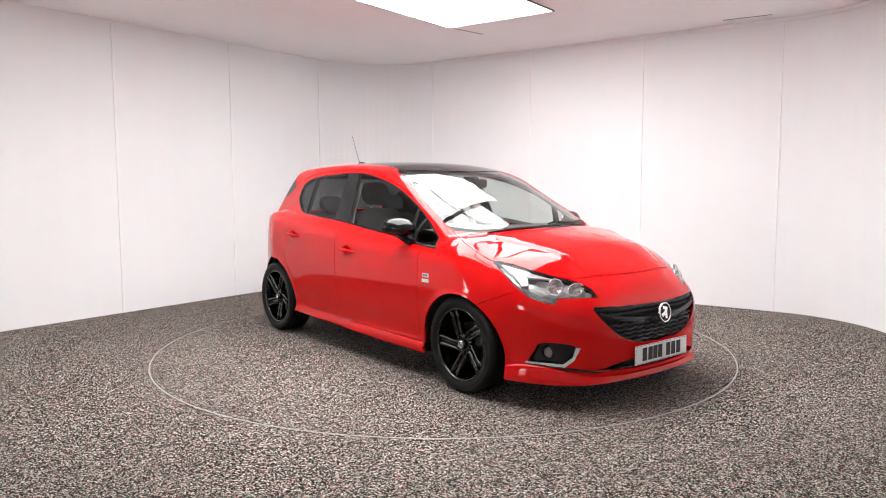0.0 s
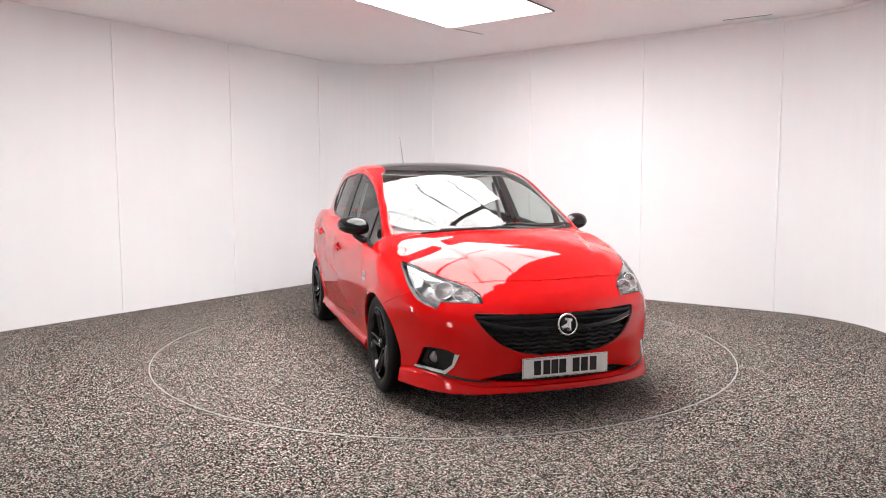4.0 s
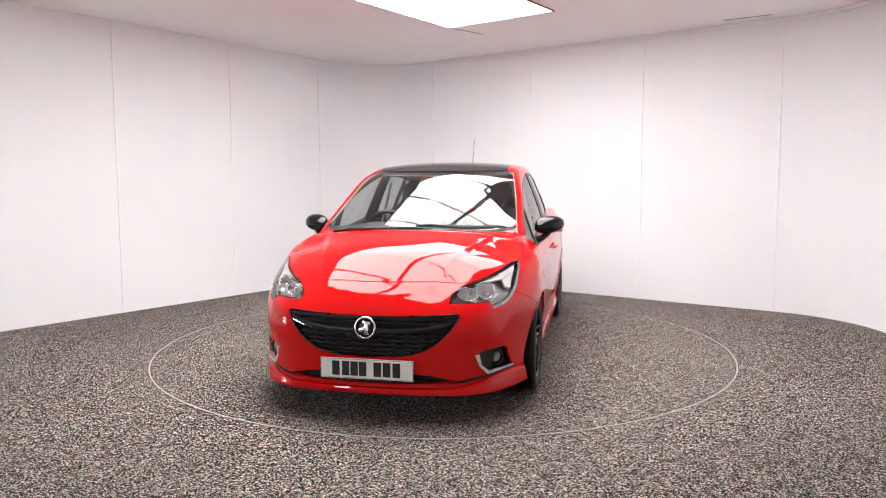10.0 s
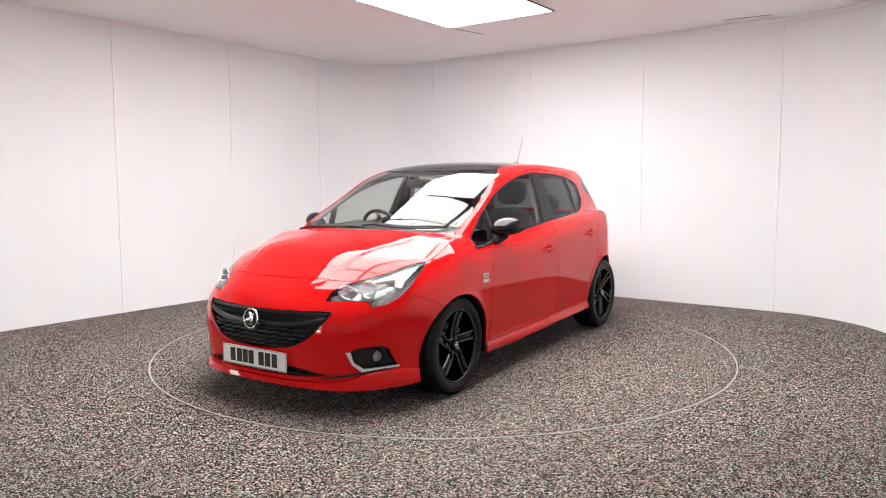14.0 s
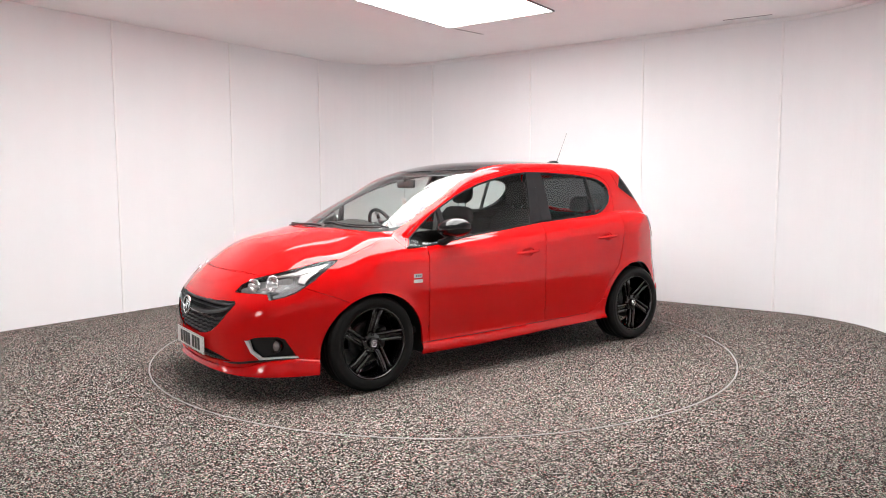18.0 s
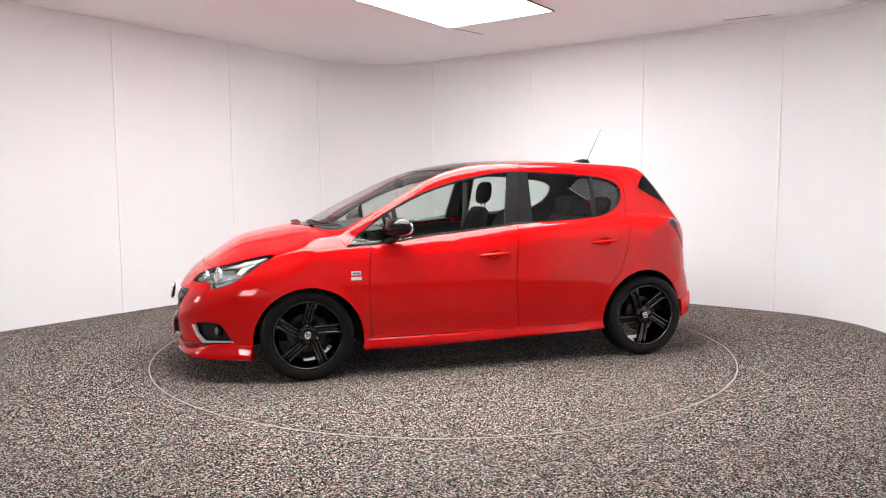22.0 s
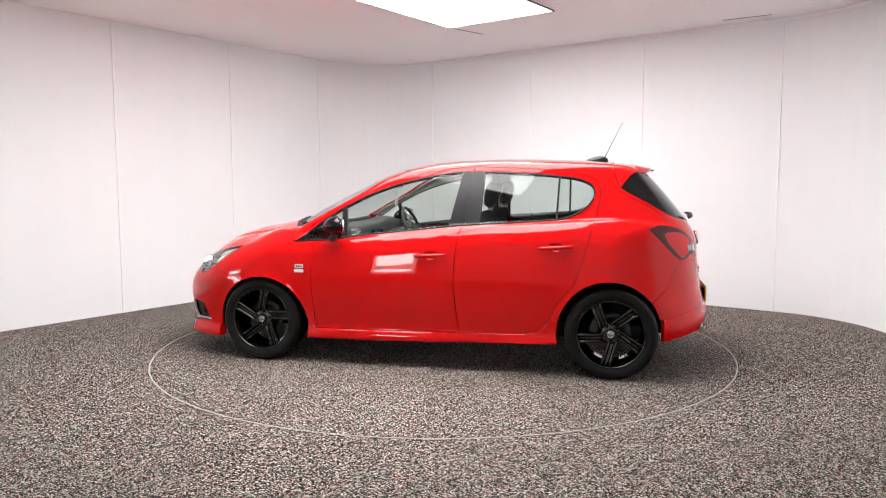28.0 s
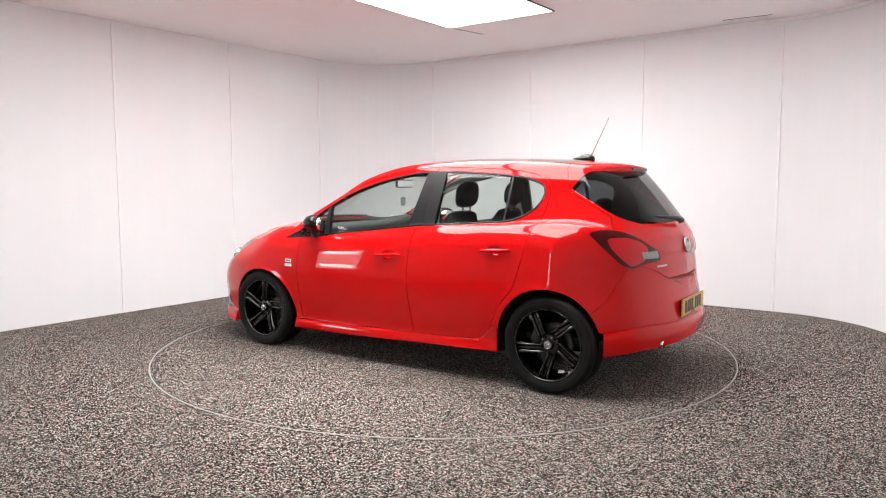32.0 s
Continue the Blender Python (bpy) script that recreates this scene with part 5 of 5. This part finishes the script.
# ---- rear: lamps, badge, handle, spoiler, wipers
for s in (1, -1):
    tail = panel("tail_lamp", skin["tail_lamp"], SMOKE, car, s, gap=0.001, depth=0.01, shift=0.003, label="smoked red tail lamp")
    panel("red_lens", skin["tail_red"], REDLENS, tail, s, gap=0.0, depth=0.006, shift=0.002, label="bright red lens")
    panel("reversing_lens", skin["tail_clear"], GREYLENS, tail, s, gap=0.001, depth=0.006, shift=0.0025, label="pale reversing lens")
bm = bmesh.new()
back = Matrix.Translation((-1.853, 0, 0.893)) @ Matrix.Rotation(radians(-84), 4, "Y")
ring_mesh(bm, [(0.040, -0.004), (0.0405, 0.008), (0.046, 0.011), (0.0515, 0.007), (0.052, -0.012)], 40, m=back)
rear_badge = part("badge", bm, CHROME, tailgate, "round chrome badge with a plain raised shape", True)
bm = bmesh.new()
ring_mesh(bm, [(0.0001, 0.004), (0.041, 0.002), (0.041, -0.012), (0.0001, -0.012)], 36, m=back, closed=False)
box(bm, -0.028, 0.028, -0.004, 0.016, 0.001, 0.010, back @ Matrix.Rotation(radians(20), 4, "Z"), 0.002)
box(bm, -0.008, 0.010, -0.034, 0.004, 0.001, 0.010, back @ Matrix.Rotation(radians(30), 4, "Z"), 0.002)
part("badge_ground", bm, SILVER, tailgate, "", True)
bm = bmesh.new()
for k in range(9):
    box(bm, -1.8300, -1.8245, 0.345 + 0.014 * k, 0.355 + 0.014 * k, 0.782, 0.795)
for v in bm.verts:
    v.co.x += 0.30 * (abs(v.co.y) - 0.345) * 0.55
part("model_badge", bm, CHROME, tailgate, "small unreadable silver lettering as bars")
bm = bmesh.new()
rows = []
for i in range(25):
    y = -0.27 + 0.54 * i / 24
    x = -float(TAIL(0.70) - DROPR(abs(y)))
    dip = 0.5 + 0.5 * math.cos(math.pi * y / 0.27)
    rows.append([bm.verts.new((x - 0.006, y, 0.700 - 0.004 * dip)), bm.verts.new((x - 0.010, y, 0.690 - 0.004 * dip)), bm.verts.new((x + 0.004, y, 0.686 - 0.045 * dip)), bm.verts.new((x - 0.008, y, 0.678 - 0.062 * dip))])
for a, b in zip(rows, rows[1:]):
    for j in range(3):
        bm.faces.new((a[j], a[j + 1], b[j + 1], b[j]))
bmesh.ops.solidify(bm, geom=bm.faces[:], thickness=0.004)
part("tailgate_grip", bm, RED, tailgate, "scooped grip under the tailgate's edge", True)
bm = bmesh.new()
rows = []
for i in range(31):
    y = -0.535 + 1.07 * i / 30
    w = abs(y) / 0.535
    xr = -1.525 + 0.155 * w ** 2.4
    zr = 1.400 - 0.030 * w ** 2.2
    xf = -1.31 + 0.03 * w
    zf = float(project(np.array([[xf, y, 0.6]]), np.array([[xf, y, 1.8]]))[0][2])
    rows.append([bm.verts.new((xf, y, zf + 0.0015)), bm.verts.new(((xf + xr) / 2, y, (zf + zr) / 2 + 0.008)), bm.verts.new((xr, y, zr)), bm.verts.new((xr + 0.006, y, zr - 0.022)), bm.verts.new((xr + 0.085 - 0.03 * w, y, zr - 0.045)), bm.verts.new((xf, y, zf - 0.02))])
for a, b in zip(rows, rows[1:]):
    for j in range(6):
        bm.faces.new((a[j], b[j], b[(j + 1) % 6], a[(j + 1) % 6]))
bm.faces.new(rows[0])
bm.faces.new(rows[-1][::-1])
bmesh.ops.recalc_face_normals(bm, faces=bm.faces[:])
spoiler = part("roof_spoiler", bm, RED, tailgate, "red spoiler over the rear glass", True)
bm = bmesh.new()
box(bm, -1.534, -1.522, -0.14, 0.14, 1.378, 1.392, None, 0.003)
part("brake_light", bm, SMOKE, tailgate, "dark high-level brake light")
bm = bmesh.new()
tube(bm, [(-1.792, -0.02, 1.040), (-1.812, -0.02, 1.052), (-1.800, 0.06, 1.066), (-1.775, 0.20, 1.078), (-1.742, 0.33, 1.088)], [0.016, 0.018, 0.016, 0.011, 0.006], 8)
part("rear_wiper", bm, PLASTIC, tailgate, "black rear wiper", True)
bm = bmesh.new()
tube(bm, [(-1.74, 0.475, 0.322), (-1.862, 0.475, 0.318)], [0.026, 0.028], 20, caps=False)
tube(bm, [(-1.74, 0.475, 0.322), (-1.855, 0.475, 0.318)], [0.022, 0.024], 20)
part("exhaust_tip", bm, CHROME, car, "chrome exhaust tip", True)

# roof aerial
bm = bmesh.new()
bmesh.ops.create_uvsphere(bm, u_segments=24, v_segments=14, radius=1.0)
for v in bm.verts:
    x, y, z = v.co
    v.co = (-1.125 + 0.085 * x, 0.030 * y * (1 - 0.25 * x), 1.462 + 0.033 * max(z, -0.4) * (1.0 - 0.35 * x))
pod = part("aerial_base", bm, BLACK, car, "black roof aerial base", True)
bm = bmesh.new()
tube(bm, [(-1.178, 0, 1.478), (-1.195, 0, 1.512), (-1.308, 0, 1.745)], [0.005, 0.0024, 0.0014], 8)
part("aerial_rod", bm, SATIN, pod, "thin black aerial rod", True)

# windscreen wipers
for pivot, tip, rest in (((1.205, -0.42), (1.245, 0.05), 0.03), ((1.16, 0.14), (1.03, 0.565), 0.03)):
    bm = bmesh.new()
    pts = []
    for i in range(13):
        k = i / 12
        x, y = pivot[0] + (tip[0] - pivot[0]) * k + 0.045 * math.sin(math.pi * k), pivot[1] + (tip[1] - pivot[1]) * k
        q = on_skin(x=x, y=y)
        pts.append((x, y, q[2] + 0.014))
    tube(bm, pts, [0.012] + [0.009] * 5 + [0.007] * 6 + [0.004], 6)
    arm = part("wiper", bm, PLASTIC, car, "black windscreen wiper", True)
    bm = bmesh.new()
    pts = []
    for i in range(15):
        k = -0.25 + 1.35 * i / 14
        x, y = pivot[0] - 0.02 + (tip[0] - pivot[0]) * k + 0.03 * math.sin(math.pi * min(max(k, 0), 1)), pivot[1] + (tip[1] - pivot[1]) * k
        q = on_skin(x=x, y=y)
        pts.append((x, y, q[2] + 0.006))
    tube(bm, pts, 0.006, 5)
    part("wiper_blade", bm, RUBBER, arm, "", True)

# ---- cabin
bm = bmesh.new()
box(bm, -1.60, 0.95, -0.74, 0.74, 0.31, 0.35)
part("cabin_floor", bm, CARPET, car, "dark cabin carpet")


def hull_mesh(sections, n=20, power=2.6):
    """A padded form through rounded-oblong sections: (centre, half-width along y, half-thickness, tilt from upright)."""
    bm = bmesh.new()
    rows = []
    for (cx, cy, cz), hy, ht, tilt in sections:
        row = []
        for k in range(n):
            a = 2 * math.pi * k / n
            c, s = math.cos(a), math.sin(a)
            y = hy * math.copysign(abs(c) ** (2 / power), c)
            d = ht * math.copysign(abs(s) ** (2 / power), s)
            t = radians(tilt)
            row.append(bm.verts.new((cx + d * math.cos(t), cy + y, cz + d * math.sin(t))))
        rows.append(row)
    for a, b in zip(rows, rows[1:]):
        for k in range(n):
            bm.faces.new((a[k], a[(k + 1) % n], b[(k + 1) % n], b[k]))
    bm.faces.new(rows[0][::-1])
    bm.faces.new(rows[-1])
    bmesh.ops.recalc_face_normals(bm, faces=bm.faces[:])
    return bm


def headrest(parent, x, y, z, wide=0.125, tall=0.095):
    bm = bmesh.new()
    bmesh.ops.create_uvsphere(bm, u_segments=24, v_segments=14, radius=1.0)
    for v in bm.verts:
        a, b, c = v.co
        f = lambda t, p: math.copysign(abs(t) ** p, t)
        v.co = (x + 0.048 * f(a, 0.8) - 0.02 * c, y + wide * f(b, 0.62) * (1 - 0.10 * max(c, 0)), z + tall * f(c, 0.68))
    part("headrest", bm, SEAT, parent, "charcoal cloth headrest", True)
    for d in (-0.05, 0.05):
        bm = bmesh.new()
        tube(bm, [(x + 0.01, y + d, z - tall - 0.07), (x + 0.005, y + d, z - tall + 0.03)], 0.006, 8)
        part("headrest_post", bm, CHROME, parent, "", True)


for y in (0.36, -0.36):
    bm = hull_mesh([((0.15, y, 0.52), 0.20, 0.055, 90), ((0.12, y, 0.53), 0.235, 0.075, 90), ((-0.10, y, 0.51), 0.245, 0.085, 90), ((-0.28, y, 0.49), 0.24, 0.08, 90)])
    seat = part("front_seat", bm, SEAT, car, "charcoal cloth front seat", True)
    part("backrest", hull_mesh([((-0.215, y, 0.50), 0.22, 0.055, 15), ((-0.235, y, 0.62), 0.25, 0.075, 15), ((-0.275, y, 0.82), 0.255, 0.07, 15), ((-0.32, y, 1.00), 0.225, 0.055, 15), ((-0.345, y, 1.075), 0.175, 0.04, 15), ((-0.352, y, 1.092), 0.12, 0.02, 15)]), SEAT, seat, "", True)
    headrest(seat, -0.385, y, 1.215)
bm = hull_mesh([((-0.55, 0, 0.50), 0.56, 0.06, 90), ((-0.62, 0, 0.51), 0.60, 0.08, 90), ((-0.85, 0, 0.50), 0.61, 0.08, 90), ((-1.02, 0, 0.49), 0.60, 0.075, 90)])
bench = part("rear_bench", bm, SEAT, car, "charcoal cloth rear bench", True)
part("backrest", hull_mesh([((-0.98, 0, 0.50), 0.58, 0.06, 15), ((-1.03, 0, 0.70), 0.61, 0.07, 15), ((-1.09, 0, 0.92), 0.60, 0.06, 15), ((-1.115, 0, 1.00), 0.56, 0.04, 15), ((-1.12, 0, 1.02), 0.5, 0.015, 15)]), SEAT, bench, "", True)
for y in (0.34, -0.34):
    headrest(bench, -1.135, y, 1.115, 0.115, 0.07)
bm = bmesh.new()
box(bm, -1.62, -1.16, -0.60, 0.60, 0.965, 0.985, None, 0.006)
part("parcel_shelf", bm, DASH, car, "dark grey parcel shelf")

# dashboard: a lofted pad across the car
bm = bmesh.new()
rows = []
for i in range(25):
    y = -0.70 + 1.40 * i / 24
    b = 0.035 * math.exp(-((y + 0.36) / 0.17) ** 2)
    k = 0.12 * (abs(y) / 0.70) ** 2
    rows.append([bm.verts.new(p) for p in ((1.13 - k, y, 0.90), (1.10 - k, y, 0.955), (0.90 - k * 0.8, y, 0.978), (0.72, y, 0.985 + b), (0.655 - 0.5 * b, y, 0.975 + b), (0.635, y, 0.94), (0.66, y, 0.80), (0.72, y, 0.62), (0.80, y, 0.45))])
for a, b in zip(rows, rows[1:]):
    for j in range(8):
        bm.faces.new((a[j], a[j + 1], b[j + 1], b[j]))
bmesh.ops.recalc_face_normals(bm, faces=bm.faces[:])
dash = part("dashboard", bm, DASH, car, "dark grey moulded dashboard", True)
bm = bmesh.new()
box(bm, 0.618, 0.640, -0.13, 0.13, 0.78, 0.93, None, 0.01)
part("centre_screen", bm, BLACK, dash, "gloss black centre screen")
bm = bmesh.new()
box(bm, 0.10, 0.70, -0.10, 0.10, 0.34, 0.60, None, 0.04)
part("centre_console", bm, PLASTIC, car, "black centre console")
wheel_pose = Matrix.Translation((0.43, -0.36, 0.915)) @ Matrix.Rotation(radians(-66), 4, "Y")
bm = bmesh.new()
ring_mesh(bm, [(0.185 + 0.0145 * math.cos(2 * math.pi * k / 10), 0.0145 * math.sin(2 * math.pi * k / 10)) for k in range(10)], 48, m=wheel_pose)
bmesh.ops.recalc_face_normals(bm, faces=bm.faces[:])
steer = part("steering_wheel", bm, PLASTIC, car, "black steering wheel", True)
bm = bmesh.new()
ring_mesh(bm, [(0.0001, 0.02), (0.05, 0.018), (0.068, 0.0), (0.06, -0.04), (0.0001, -0.05)], 28, m=wheel_pose, closed=False)
part("wheel_boss", bm, PLASTIC, steer, "", True)
for a in (0, 180, 270):
    bm = bmesh.new()
    box(bm, 0.05, 0.18, -0.016, 0.016, -0.012, 0.006, wheel_pose @ Matrix.Rotation(radians(a + 90), 4, "Z"), 0.004)
    part("wheel_arm", bm, SILVER if a == 270 else PLASTIC, steer, "", True)
bm = bmesh.new()
tube(bm, [(0.44, -0.36, 0.905), (0.66, -0.36, 0.84)], 0.045, 12)
part("steering_column", bm, PLASTIC, steer, "", True)
bm = bmesh.new()
box(bm, 0.44, 0.462, -0.115, 0.115, 1.262, 1.325, None, 0.012)
glass_mirror = part("interior_mirror", bm, PLASTIC, car, "black interior mirror", True)
bm = bmesh.new()
box(bm, 0.4375, 0.441, -0.105, 0.105, 1.268, 1.319, None, 0.001)
part("mirror_glass", bm, MIRROR, glass_mirror)
bm = bmesh.new()
tube(bm, [(0.455, 0, 1.31), (0.47, 0, 1.345)], 0.012, 8)
part("mirror_stem", bm, PLASTIC, glass_mirror, "", True)
# a small tag hung from the mirror
bm = bmesh.new()
box(bm, 0.466, 0.470, -0.033, 0.033, 1.113, 1.181, None, 0.001)
tag = part("hanging_tag", bm, PLATE_W, glass_mirror, "small pale card tag hung below the mirror")
bm = bmesh.new()
for y0, y1, z0, z1 in ((-0.016, 0.016, 1.158, 1.164), (-0.016, 0.016, 1.130, 1.136), (-0.016, -0.011, 1.136, 1.158), (0.011, 0.016, 1.136, 1.158)):
    box(bm, 0.4695, 0.4712, y0, y1, z0, z1)
part("tag_print", bm, TAGINK, tag, "plain brownish-pink square outline")
bm = bmesh.new()
tube(bm, [(0.468, 0, 1.178), (0.462, 0, 1.268)], 0.0012, 6)
part("tag_cord", bm, PLASTIC, tag)
for s in (1, -1):
    bm = bmesh.new()
    tube(bm, [(-0.29, s * 0.560, 1.30), (-0.30, s * 0.625, 1.06), (-0.30, s * 0.68, 0.80), (-0.30, s * 0.70, 0.5)], 0.012, 6)
    for v in bm.verts:
        v.co.x = -0.30 + (v.co.x + 0.30) * 1.9
    part("seat_belt", bm, LINING, car, "pale grey seat belt", True)


# ---------------------------------------------------------------- movement
TURN = [(0.0, -50.98), (3.0, -66.34), (7.7, -90.47), (13.0, -117.69), (19.0, -148.46), (23.0, -168.78), (28.0, -193.60), (32.0, -213.66)]


def heading(t):
    """Degrees of the car's nose from +x, by a smooth curve through the table."""
    return TURN_CURVE(t)


TURN_CURVE = pchip(TURN)


def motions():
    rows = []
    for i in range(33):
        a = float(heading(i))
        rows.append((i, Matrix.Rotation(radians(a), 4, "Z") @ Matrix.Translation((-0.082, 0.0215, 0))))
    walk(car, rows)
    walk(table, [(i, Matrix.Rotation(radians(float(heading(i)) + 51), 4, "Z")) for i in range(33)])


motions()
